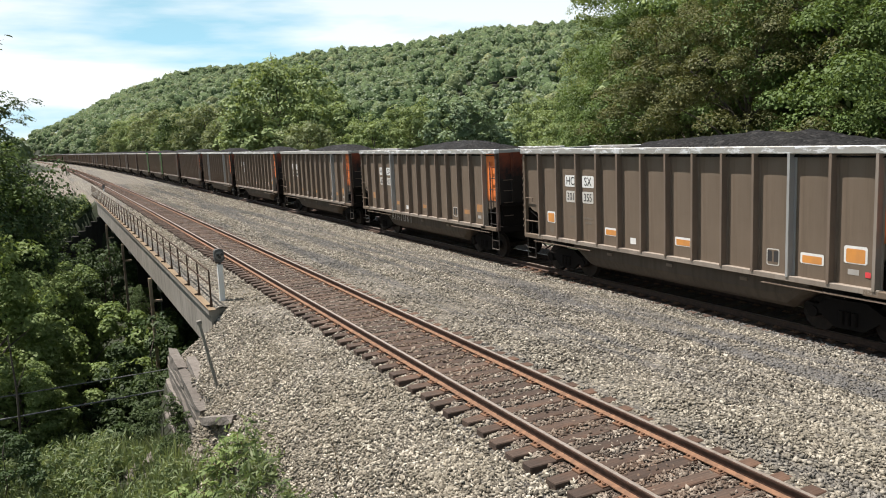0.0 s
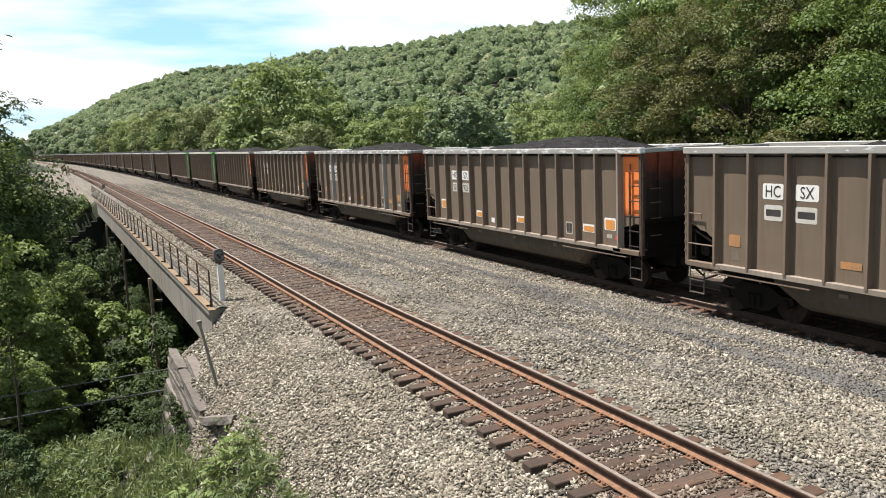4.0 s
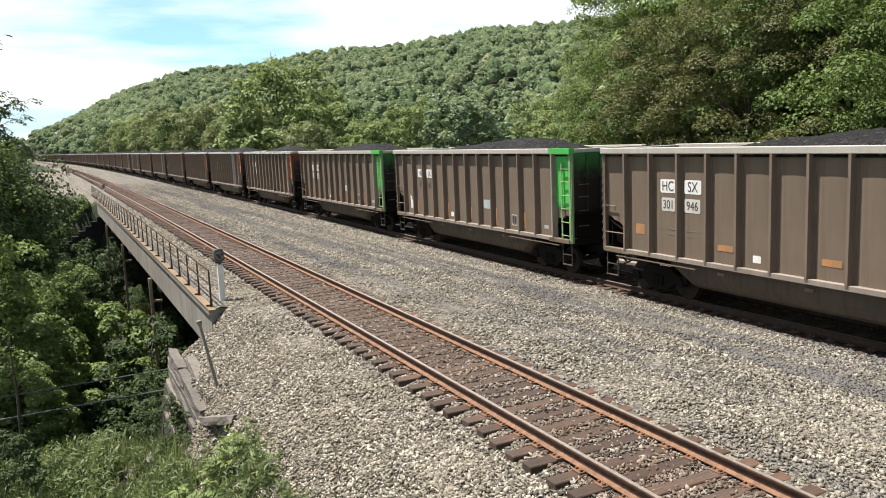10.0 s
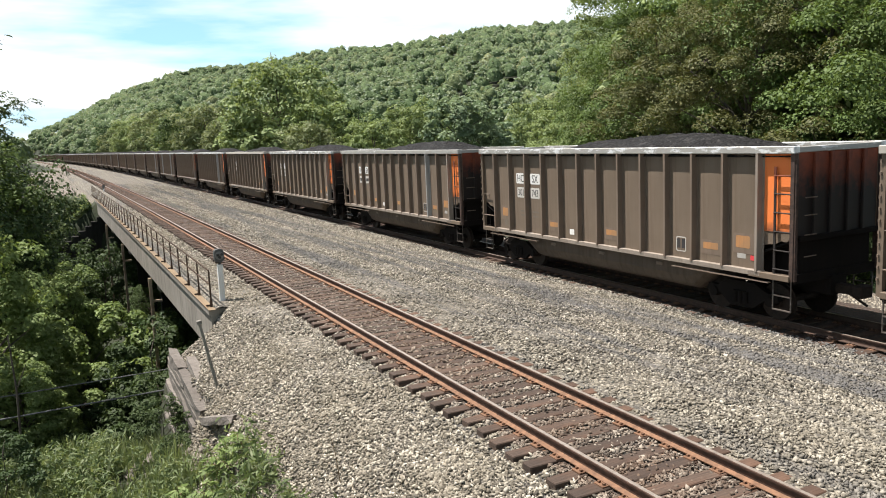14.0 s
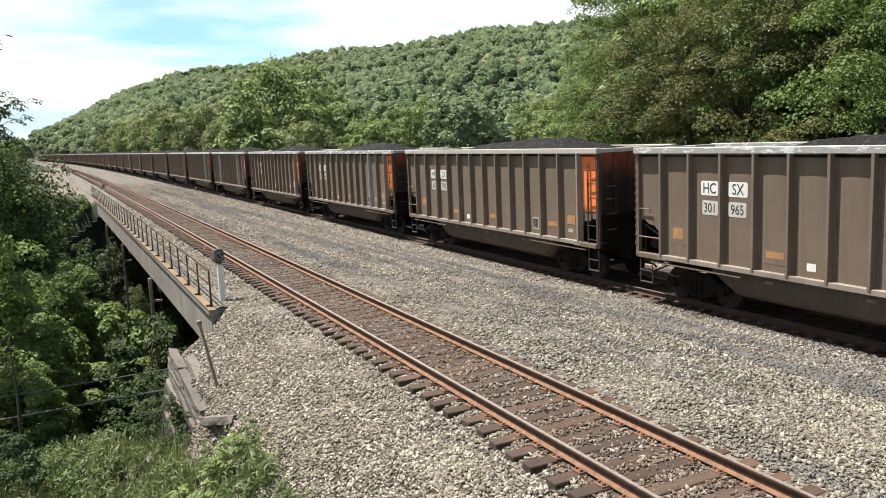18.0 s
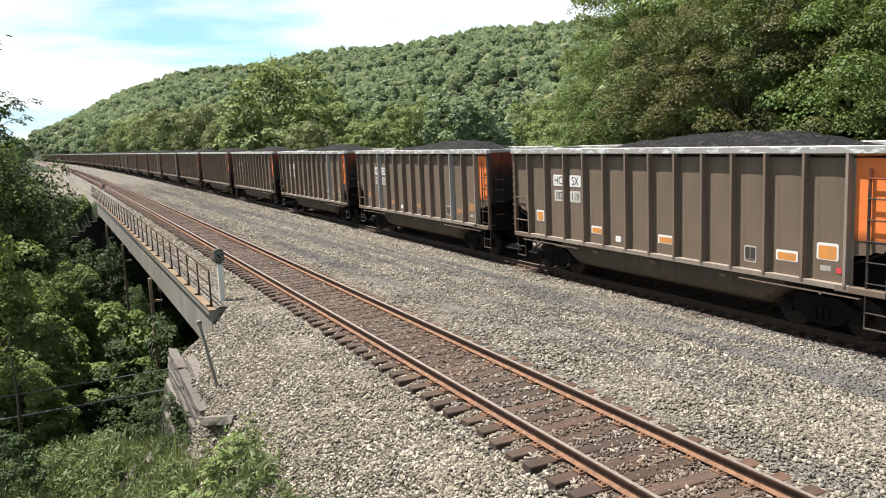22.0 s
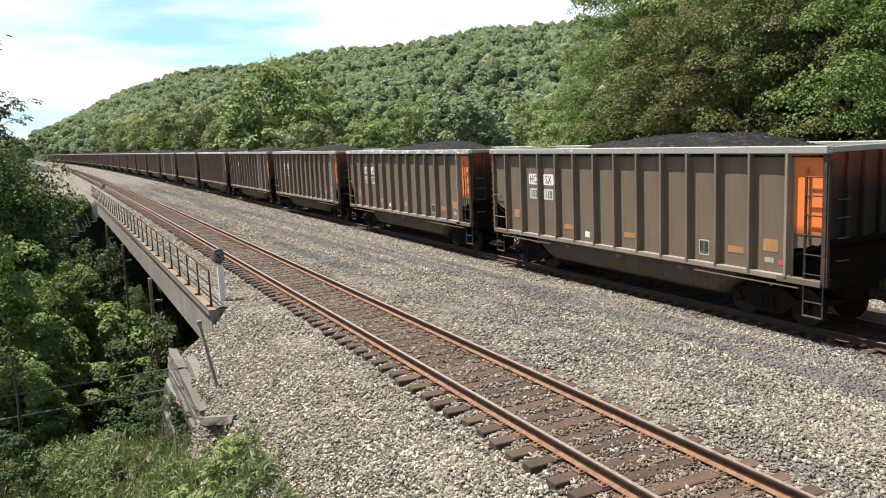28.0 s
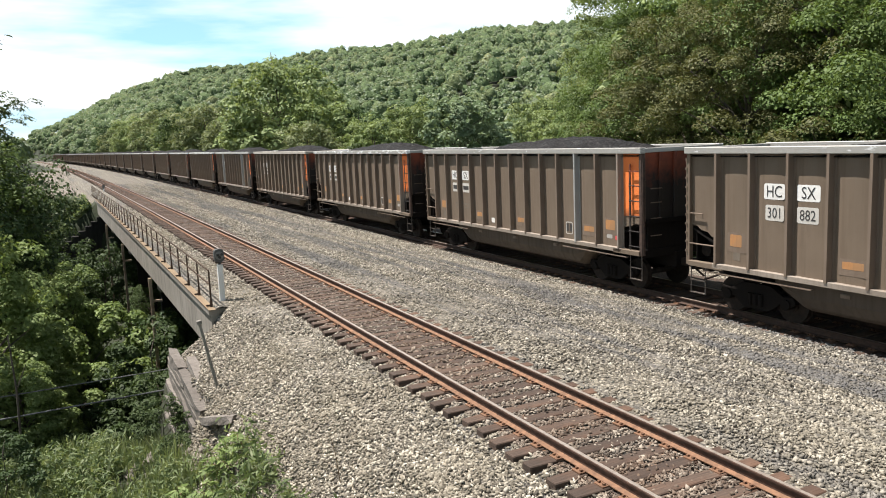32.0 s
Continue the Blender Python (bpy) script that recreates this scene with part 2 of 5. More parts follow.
M_POST = painted("dusty side posts", (0.195, 0.145, 0.107), (0.108, 0.079, 0.056), 0.6, 0.62)
M_CHORD = scuffed("bare aluminium chord", 0.525)
M_CHORD_GREY = scuffed("dull aluminium chord", 0.61)
M_SILL = painted("dusty pale sill", (0.31, 0.265, 0.22), (0.16, 0.125, 0.095), 0.7, 0.6)
M_CHORD_TAN = painted("dusty chord", (0.46, 0.43, 0.38), (0.30, 0.27, 0.23), 0.5, 0.55)
M_GREEN = painted("green paint", (0.06, 0.45, 0.07), (0.05, 0.17, 0.05), 0.45, 0.5)
M_BLACK = painted("black underframe", (0.009, 0.008, 0.008), (0.021, 0.017, 0.014), 0.5, 0.85, spec=0.08)
M_WHITE = painted("white paint", (0.80, 0.80, 0.78), (0.55, 0.52, 0.47), 0.35, 0.55)
M_STENCIL = painted("grey stencil paint", (0.42, 0.40, 0.37), (0.28, 0.26, 0.23), 0.4, 0.6)
M_INK = painted("black lettering", (0.02, 0.02, 0.022), (0.08, 0.07, 0.06), 0.3, 0.6)
M_REFLECT = painted("orange reflector", (0.72, 0.30, 0.06), (0.40, 0.20, 0.09), 0.4, 0.4)
M_PLATE_WHITE = painted("greyed white paint", (0.60, 0.58, 0.54), (0.36, 0.33, 0.28), 0.45, 0.6)
M_REFLECT_OLD = painted("faded orange reflector", (0.50, 0.22, 0.07), (0.24, 0.16, 0.09), 0.75, 0.6, 2.5)
M_FAINT = painted("faint dark stencil", (0.13, 0.105, 0.08), (0.18, 0.15, 0.115), 0.6, 0.7)
M_LADDER_GREEN = painted("pale dusty green paint", (0.22, 0.36, 0.16), (0.14, 0.17, 0.09), 0.5, 0.6)
M_NOTICE = painted("pale blue notice paint", (0.42, 0.50, 0.52), (0.28, 0.30, 0.29), 0.5, 0.6)
M_GRAFFITI = painted("pale spray paint", (0.60, 0.58, 0.55), (0.34, 0.31, 0.27), 0.6, 0.7)
M_RED = painted("red reflector", (0.75, 0.06, 0.07), (0.4, 0.06, 0.06), 0.3, 0.4)
M_WHEEL = m_rust("wheel steel", (0.012, 0.010, 0.009), (0.036, 0.026, 0.020), 0.7, 0.0, 0.15)


def soot_and_shade(name, base, low=4.4, high=6.0, amount=2.4):
    """Paint under coal dust splashed up from the coupling; on end sheets it also paints shade."""
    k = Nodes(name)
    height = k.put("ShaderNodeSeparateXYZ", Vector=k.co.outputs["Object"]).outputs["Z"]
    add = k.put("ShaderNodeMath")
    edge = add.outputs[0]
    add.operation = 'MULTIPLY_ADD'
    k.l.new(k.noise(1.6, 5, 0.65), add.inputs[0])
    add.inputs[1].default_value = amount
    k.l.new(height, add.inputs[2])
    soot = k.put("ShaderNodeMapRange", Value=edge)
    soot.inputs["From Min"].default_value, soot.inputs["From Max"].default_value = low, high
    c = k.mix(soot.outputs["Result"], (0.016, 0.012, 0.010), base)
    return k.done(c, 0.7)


# end paint: soot plus the shade of the unlit end, darker downwards
M_SOOT_SHADE_ORANGE = soot_and_shade("sooty orange paint", (0.33, 0.062, 0.017), 4.35, 6.0)
M_SOOT_SHADE_GREEN = soot_and_shade("sooty green paint", (0.035, 0.24, 0.04))
M_SPLASHED = {"orange": soot_and_shade("orange paint over a soot splash", (0.80, 0.205, 0.045), 2.45, 2.75, 0.6), "green": soot_and_shade("green paint over a soot splash", (0.06, 0.45, 0.07), 2.45, 2.75, 0.6)}
M_YELLOW = painted("faded ochre ledge", (0.23, 0.165, 0.095), (0.13, 0.092, 0.062), 0.7, 0.85)


def m_coal():
    k = Nodes("coal")
    d = k.cells(9, "Distance")
    t = k.put("ShaderNodeSeparateColor", Color=k.cells(9)).outputs["Green"]
    c = k.ramp(t, [(0.0, (0.006, 0.006, 0.006)), (0.8, (0.015, 0.014, 0.014)), (1.0, (0.038, 0.036, 0.035))])
    k.bump(k.ramp(d, [(0.0, 1.0), (0.7, 0.0)]), 0.05, 1.0)
    return k.done(c, 0.8, 0.0, 0.2)


M_COAL = m_coal()
M_CABLE = m_rust("grey cable", (0.10, 0.10, 0.10), (0.19, 0.19, 0.19), 0.6, 0.2)
M_RAILING = m_rust("rust-brown railing", (0.030, 0.021, 0.016), (0.105, 0.068, 0.046), 0.85, 0.0, 0.2)

# ---- mesh helpers ----


def part(name, bm, material, parent=None, label="", smooth=False):
    me = bpy.data.meshes.new(name)
    if isinstance(bm, bmesh.types.BMesh):
        bm.to_mesh(me)
        bm.free()
    else:
        verts, faces = bm
        me.from_pydata(verts, [], faces)
        me.update()
    for m in (material if isinstance(material, (list, tuple)) else [material]):
        me.materials.append(m)
    if smooth:
        me.polygons.foreach_set("use_smooth", [True] * len(me.polygons))
    ob = new(name, me)
    ob.parent = parent
    if label:
        ob["label"] = label
    return ob


def again(ob, parent, m):
    """Another object on the same mesh."""
    o = new(ob.name.split(".")[0], ob.data)
    o.parent = parent
    o.matrix_basis = m
    if "label" in ob:
        o["label"] = ob["label"]
    return o


def empty(name):
    ob = new(name)
    ob.empty_display_size = 0.2
    return ob


def box(bm, x0, x1, y0, y1, z0, z1, bevel=0.0, index=0):
    vs = [bm.verts.new(c) for c in ((x0, y0, z0), (x1, y0, z0), (x1, y1, z0), (x0, y1, z0),
                                    (x0, y0, z1), (x1, y0, z1), (x1, y1, z1), (x0, y1, z1))]
    fs = []
    for q in ((3, 2, 1, 0), (4, 5, 6, 7), (0, 1, 5, 4), (1, 2, 6, 5), (2, 3, 7, 6), (3, 0, 4, 7)):
        f = bm.faces.new([vs[i] for i in q])
        f.material_index = index
        fs.append(f)
    if bevel:
        edges = list({e for f in fs for e in f.edges})
        bmesh.ops.bevel(bm, geom=edges, offset=bevel, segments=1, affect='EDGES', profile=0.5)
    return bm


def boxes(*args, bevel=0.0):
    bm = bmesh.new()
    for a in args:
        box(bm, *a, bevel=bevel)
    return bm


def rod(bm, a, b, r, sides=8, r2=None):
    a, b = Vector(a), Vector(b)
    q = (b - a).to_track_quat('Z', 'Y')
    rings = []
    for c, rr in ((a, r), (b, r if r2 is None else r2)):
        rings.append([bm.verts.new(c + q @ Vector((rr * math.cos(t), rr * math.sin(t), 0)))
                      for t in (2 * math.pi * i / sides for i in range(sides))])
    for i in range(sides):
        j = (i + 1) % sides
        bm.faces.new((rings[0][i], rings[0][j], rings[1][j], rings[1][i]))
    bm.faces.new(rings[0][::-1])
    bm.faces.new(rings[1])
    return bm


def prism(bm, outline, y0, y1):
    """Extrudes an outline of (x, z) along y."""
    a = [bm.verts.new((x, y0, z)) for x, z in outline]
    b = [bm.verts.new((x, y1, z)) for x, z in outline]
    n = len(outline)
    for i in range(n):
        j = (i + 1) % n
        bm.faces.new((a[i], a[j], b[j], b[i]))
    bm.faces.new(a[::-1])
    bm.faces.new(b)
    bmesh.ops.recalc_face_normals(bm, faces=bm.faces)
    return bm


def prism_x(bm, outline, x0, x1):
    """Extrudes an outline of (y, z) along x."""
    a = [bm.verts.new((x0, y, z)) for y, z in outline]
    b = [bm.verts.new((x1, y, z)) for y, z in outline]
    n = len(outline)
    for i in range(n):
        j = (i + 1) % n
        bm.faces.new((a[i], a[j], b[j], b[i]))
    bm.faces.new(a[::-1])
    bm.faces.new(b)
    bmesh.ops.recalc_face_normals(bm, faces=bm.faces)
    return bm


def raw_mesh(name, co, quads, material, index=None, smooth=False):
    """A mesh straight from arrays of corners and quads or triangles."""
    me = bpy.data.meshes.new(name)
    n, k = quads.shape
    me.vertices.add(len(co))
    me.vertices.foreach_set("co", np.asarray(co, np.float32).ravel())
    me.loops.add(n * k)
    me.loops.foreach_set("vertex_index", quads.astype(np.int32).ravel())
    me.polygons.add(n)
    me.polygons.foreach_set("loop_start", np.arange(0, n * k, k, dtype=np.int32))
    if smooth:
        me.polygons.foreach_set("use_smooth", np.ones(n, bool))
    for m in (material if isinstance(material, (list, tuple)) else [material]):
        me.materials.append(m)
    if index is not None:
        me.polygons.foreach_set("material_index", np.asarray(index, np.int32))
    me.update(calc_edges=True)
    me.validate()
    return me

# ---- the line: two tracks on one slow left-hand curve ----
CURVE_START, CURVE_RADIUS = 17.9, 8317.0
FAR_TRACK, FAR_RAIL_Z = 9.669, -0.53


def bend(s):
    u = max(s - CURVE_START, 0.0)
    return -u * u / (2 * CURVE_RADIUS), -u / CURVE_RADIUS


def on_line(s, off, z=0.0):
    x, th = bend(s)
    return Vector((x + off * math.cos(th), s - off * math.sin(th), z))


def line_pose(s, off, z=0.0):
    x, th = bend(s)
    return Matrix.Translation(on_line(s, off, z)) @ Matrix.Rotation(-th, 4, 'Z')


def smooth(v, a, b):
    t = np.clip((np.asarray(v, float) - a) / (b - a), 0, 1)
    return t * t * (3 - 2 * t)


BRIDGE_A, BRIDGE_B = 22.9, 84.0        # bridge ends along the line
EDGE, OUTER = -2.50, 13.6              # the trackbed's sides


def line_off(x, y):
    u = np.maximum(y - CURVE_START, 0)
    return x + u * u / (2 * CURVE_RADIUS)


def wobble(x, y, size, seed=0.0):
    """Cheap smooth unevenness, about -1 to 1."""
    a, b = x / size + seed, y / size - seed
    return (np.sin(a * 1.7 + 1.3 * np.sin(b * 1.1)) + np.sin(b * 1.9 + 1.7 * np.sin(a * 0.8)) + np.sin((a + b) * 2.7 + seed)) / 3


def embankment(x, y):
    """Height of the filled banks at both ends of the bridge, and the distance down from their top edge."""
    off = line_off(x, y)
    edge = EDGE - 7.5 * smooth(y, 89, 112)      # a broad gravel shoulder past the bridge
    dx = np.maximum(np.maximum(edge - off, off - OUTER), 0)
    dy = np.where(y < 60, np.maximum(y - 22.3, 0), 9 * np.maximum(BRIDGE_B + 0.5 - y, 0))
    d = np.hypot(dx, dy)
    cut = np.where(y > 17.75, smooth(-off, 3.96 + 0.05 * (y - 18), 4.08 + 0.05 * (y - 18)), smooth(-off, 4.35, 5.0)) * smooth(y, 16.9, 17.9) * (y < 60)      # the bank stops at the crib wall
    lip = -0.38 - 0.85 * smooth(off, -2.4, -0.5) * smooth(OUTER - off, -0.5, 1.0)
    pit = 0.75 * np.exp(-((x + 4.18) / 0.26) ** 2 - ((y - 16.35) / 0.36) ** 2)      # washed-out hollow under the end timber
    return np.where((d > 0) | (off < EDGE - 0.2) & (y > 86), lip - 0.82 * d - 0.25 * (off < EDGE - 0.2) * (y > 86) + 0.05 * wobble(x, y, 0.6) - 2.2 * cut - pit, -1.0), d


def hill(x, y):
    """The wooded ridge across the valley."""
    rx, ry = x - EYE.x, y
    r, az = np.hypot(rx, ry), np.degrees(np.arctan2(rx, ry))
    crest_el = np.interp(az, [-60, -8, -0.5, 2, 5, 8, 14.7, 22, 30, 37, 60, 120, 180], [1.0, 1.0, 1.6, 2.6, 4.2, 5.1, 5.9, 6.6, 7.6, 7.8, 8.8, 6, 3])
    crest_r = np.interp(az, [-20, 0, 10, 25, 40, 180], [1100, 950, 760, 640, 560, 600])
    top = 4.3 + crest_r * np.tan(np.radians(crest_el)) - 9
    t = np.clip((r - 0.30 * crest_r) / (0.70 * crest_r), 0, 1)
    up = np.where(t < 1, t ** 1.1, 1) * (1 - 0.25 * smooth(r, crest_r * 1.02, crest_r * 1.8))
    return np.where(np.abs(az) < 170, (top + 4) * up - 4, -4) + 3.0 * wobble(x, y, 45) * smooth(r, 150, 350)


def ground_z(x, y):
    x, y = np.asarray(x, float), np.asarray(y, float)
    off = line_off(x, y)
    left = -3.3 - 6.0 * smooth(y, 19, 32) + 7.4 * smooth(y, 84.6, 92) - 1.2 * smooth(-off, 8, 30) * smooth(y, 15, 30)
    right = -2.6 - 1.6 * smooth(off, 16, 40)
    under = -8.5 * smooth(y, 22, 30) * (1 - smooth(y, 76, 86)) - 2.5
    base = np.where(off < EDGE, left, np.where(off > OUTER, np.minimum(right, np.where(off < 30, 0, right)), under))
    base = base + 0.22 * wobble(x, y, 2.3) + 0.08 * wobble(x, y, 0.7, 3.0)
    base = base + 0.6 * np.exp(-((x + 4.75) / 0.9) ** 2 - ((y - 17.9) / 1.5) ** 2)      # rubble heap at the wall
    r = np.hypot(x - EYE.x, y)
    far = hill(x, y)
    base = base + (far - base) * smooth(r, 130, 300) * smooth(np.abs(off - 5), 13, 26)
    emb, d = embankment(x, y)
    z = np.where((d > 0) | (off < EDGE - 0.2) & (y > 86), np.maximum(base, emb), np.where((y > 22.3) & (y < BRIDGE_B + 0.45), base, -1.0))
    bank = 2.75 - 0.62 * np.maximum(y - 0.8, 0) - 0.75 * np.maximum(off + 5.2, 0) - 1.1 * np.maximum(off + 4.2, 0)
    return np.maximum(z, np.where(off < -2.9, bank, -99))


def build_ground():
    az = np.radians(np.concatenate([np.arange(-180, -12, 4), np.arange(-12, 64, 0.5), np.arange(64, 180, 1.5)]))
    r = np.concatenate([np.linspace(0.004, 6, 12), 6 * np.exp(np.linspace(0.02, np.log(76 / 6), 165)), np.arange(76.6, 100, 0.5), 100 * np.exp(np.linspace(0.02, np.log(42), 78))])
    A, R = np.meshgrid(az, r)
    x, y = EYE.x + 0.4 + R * np.sin(A), R * np.cos(A)
    z = ground_z(x, y)
    co = np.stack([x, y, z], -1).reshape(-1, 3)
    nr, na = A.shape
    i, j = np.meshgrid(np.arange(nr - 1), np.arange(na), indexing="ij")
    jn = (j + 1) % na
    quads = np.stack([i * na + j, i * na + jn, (i + 1) * na + jn, (i + 1) * na + j], -1).reshape(-1, 4)[:, ::-1]
    mid = co[quads].mean(1)
    emb, d = embankment(mid[:, 0], mid[:, 1])
    stony = (d < 2.9 + 0.7 * wobble(mid[:, 0], mid[:, 1], 1.2)) & (mid[:, 1] > 4) & (mid[:, 1] < 40) & ((mid[:, 0] > -4.15) | (mid[:, 1] < 18.4) & (mid[:, 0] > -4.9)) | (d < 0.6) & (mid[:, 1] > 90) & (mid[:, 1] < 240) & (mid[:, 0] < 20)
    me = raw_mesh("ground", co, quads, [M_GROUND, M_BANK], stony.astype(int), True)
    tagged(new("ground", me), "uneven wooded valley ground with a deep ravine", "ground", kind="structure")


build_ground()

# across the line: offset, height of the ballast
PROFILE = [(EDGE - 0.45, -0.84), (EDGE - 0.22, -0.585), (EDGE, -0.385), (-2.2, -0.34), (-1.6, -0.33), (-1.30, -0.30), (-1.0, -0.228), (-0.6, -0.209), (0.0, -0.204),
           (0.6, -0.209), (1.0, -0.209), (1.45, -0.195), (2.1, -0.22), (3.0, -0.30), (4.2, -0.38), (5.5, -0.48), (6.8, -0.60), (7.7, -0.70),
           (8.3, -0.745), (9.0, -0.75), (9.67, -0.745), (10.4, -0.75), (11.2, -0.76), (12.4, -0.85), (OUTER, -1.0), (OUTER + 0.3, -1.35)]


def build_ballast():
    stations = np.concatenate([np.arange(-30, 8, 2.0), np.arange(8, 45, 0.25), np.arange(45, 140, 1.0), np.arange(140, 760, 6.0)])
    offs = np.array([o for o, _ in PROFILE])
    fine = np.unique(np.concatenate([offs, np.arange(EDGE - 0.3, OUTER, 0.25)]))
    zs = np.interp(fine, offs, [z for _, z in PROFILE])
    co = []
    for s in stations:
        x0, th = bend(s)
        x, y = x0 + fine * math.cos(th), s - fine * math.sin(th)
        bump = 0.018 * wobble(x, y, 0.31) + 0.02 * wobble(x, y, 1.1, 2.0)
        calm = np.where(np.abs(fine) < 1.4, 0.3, 1.0)
        co.append(np.stack([x, y, zs + bump * calm], -1))
    co = np.array(co)
    ns, no = co.shape[:2]
    i, j = np.meshgrid(np.arange(ns - 1), np.arange(no - 1), indexing="ij")
    quads = np.stack([i * no + j, i * no + j + 1, (i + 1) * no + j + 1, (i + 1) * no + j], -1).reshape(-1, 4)
    mid = (fine[j] + fine[j + 1]).ravel() / 2
    idx = np.where(np.abs(mid) < 1.05, 1, 0)
    # the shade-darkened stone starts where the train's shadow would
    idx = np.where(mid > FAR_TRACK - 1.2, 2, idx)
    me = raw_mesh("ballast", co.reshape(-1, 3), quads, [M_BALLAST, M_BALLAST_RUST, M_BALLAST_SHADED], idx, True)
    tagged(new("ballast", me), "grey crushed stone ballast, rust-stained along the rails", "ballast", kind="structure")


build_ballast()


def rail_outline(h=0.17):
    half = [(0.075, -h), (0.075, -h + 0.012), (0.012, -h + 0.035), (0.010, -0.045), (0.034, -0.038), (0.037, -0.010), (0.028, -0.001)]
    return half + [(-x, z) for x, z in reversed(half)]


def build_rail(parent, off, z, stations, web):
    outline = rail_outline()
    n = len(outline)
    bm = bmesh.new()
    rings = []
    for s in stations:
        rings.append([bm.verts.new(on_line(s, off + x, z + dz)) for x, dz in outline])
    for a, b in zip(rings, rings[1:]):
        for i in range(n):
            j = (i + 1) % n
            f = bm.faces.new((a[i], a[j], b[j], b[i]))
            f.material_index = 1 if i == n // 2 - 1 else (2 if i in (0, 1, 11, 12) else 0)
    bmesh.ops.recalc_face_normals(bm, faces=bm.faces)
    ob = part("rail", bm, [web, M_RAIL_TOP, M_PLATE if web is M_RAIL_WEB else web], parent, "rusty steel rail with a bright worn head")
    return ob


def build_track(off, z, label, first, parts, last, wood, web):
    track = tagged(empty("railway_track"), label, "railway track", "tracks on the ballast", "structure")
    stations = list(np.arange(-30, 60, 6.0)) + list(np.arange(60, 740, 20.0))
    for side in (-0.7525, 0.7525):
        build_rail(track, off + side, z, stations, web)
    rng = random.Random(int(off) + 5)
    bm = bmesh.new()
    box(bm, -1.31, 1.31, -0.115, 0.115, -0.165, 0.0, 0.012)
    tie = part("tie", bm, wood, track)
    bm = bmesh.new()
    box(bm, -0.17, 0.17, -0.09, 0.09, 0.0, 0.018)
    for x, y in ((-0.115, 0.05), (-0.115, -0.05), (0.115, 0.06), (0.115, -0.06)):
        box(bm, x - 0.02, x + 0.02, y - 0.015, y + 0.015, 0.018, 0.045)
    plate = part("tie_plate", bm, M_PLATE, track)
    rest_v, rest_f = [], []
    first_one = True
    for k in range(int((last - first) / 0.495)):
        s = first + k * 0.495 + rng.uniform(-0.02, 0.02)
        m = line_pose(s, off + rng.uniform(-0.05, 0.05), z - 0.185 + rng.uniform(-0.012, 0.006)) @ pose(0, 0, 0, 0, 0, rng.uniform(-1.4, 1.4))
        if k < parts:
            if first_one:
                tie.matrix_basis, first_one = m, False
            else:
                again(tie, track, m)
            if k < parts // 3:
                for side in (-0.7525, 0.7525):
                    q = line_pose(s, off + side, z - 0.186)
                    if plate.matrix_basis.translation.length == 0:
                        plate.matrix_basis = q
                    else:
                        again(plate, track, q)
        else:
            n = len(rest_v)
            for c in ((-1.31, -0.115), (1.31, -0.115), (1.31, 0.115), (-1.31, 0.115)):
                rest_v.append(m @ Vector((*c, 0)))
            for c in ((-1.31, -0.115), (1.31, -0.115), (1.31, 0.115), (-1.31, 0.115)):
                rest_v.append(m @ Vector((*c, -0.12)))
            rest_f += [(n, n + 1, n + 2, n + 3), (n, n + 4, n + 5, n + 1), (n + 3, n + 2, n + 6, n + 7), (n, n + 3, n + 7, n + 4)]
    if rest_v:
        rest = part("far_ties", (rest_v, rest_f), wood, track)
        rest["kind"] = "stuff"
    return track


build_track(0.0, 0.0, "empty railway track with rusty rails on dark wooden ties", 6.0, 220, 260, M_TIE, M_RAIL_WEB)
build_track(FAR_TRACK, FAR_RAIL_Z, "railway track under the coal train, dark rusty brown", 7.0, 110, 110, M_TIE_FAR, M_RAIL_FAR)

# ---- bridge ----
GIRDER_X = -3.0
# near-black base colour holds the shade under the deck and plants
M_CONCRETE_SHADED = m_concrete("damp dark masonry", (0.022, 0.020, 0.018), (0.010, 0.009, 0.008))
JOINTS = [22.9, 38.0, 53.3, 68.6, 84.0]


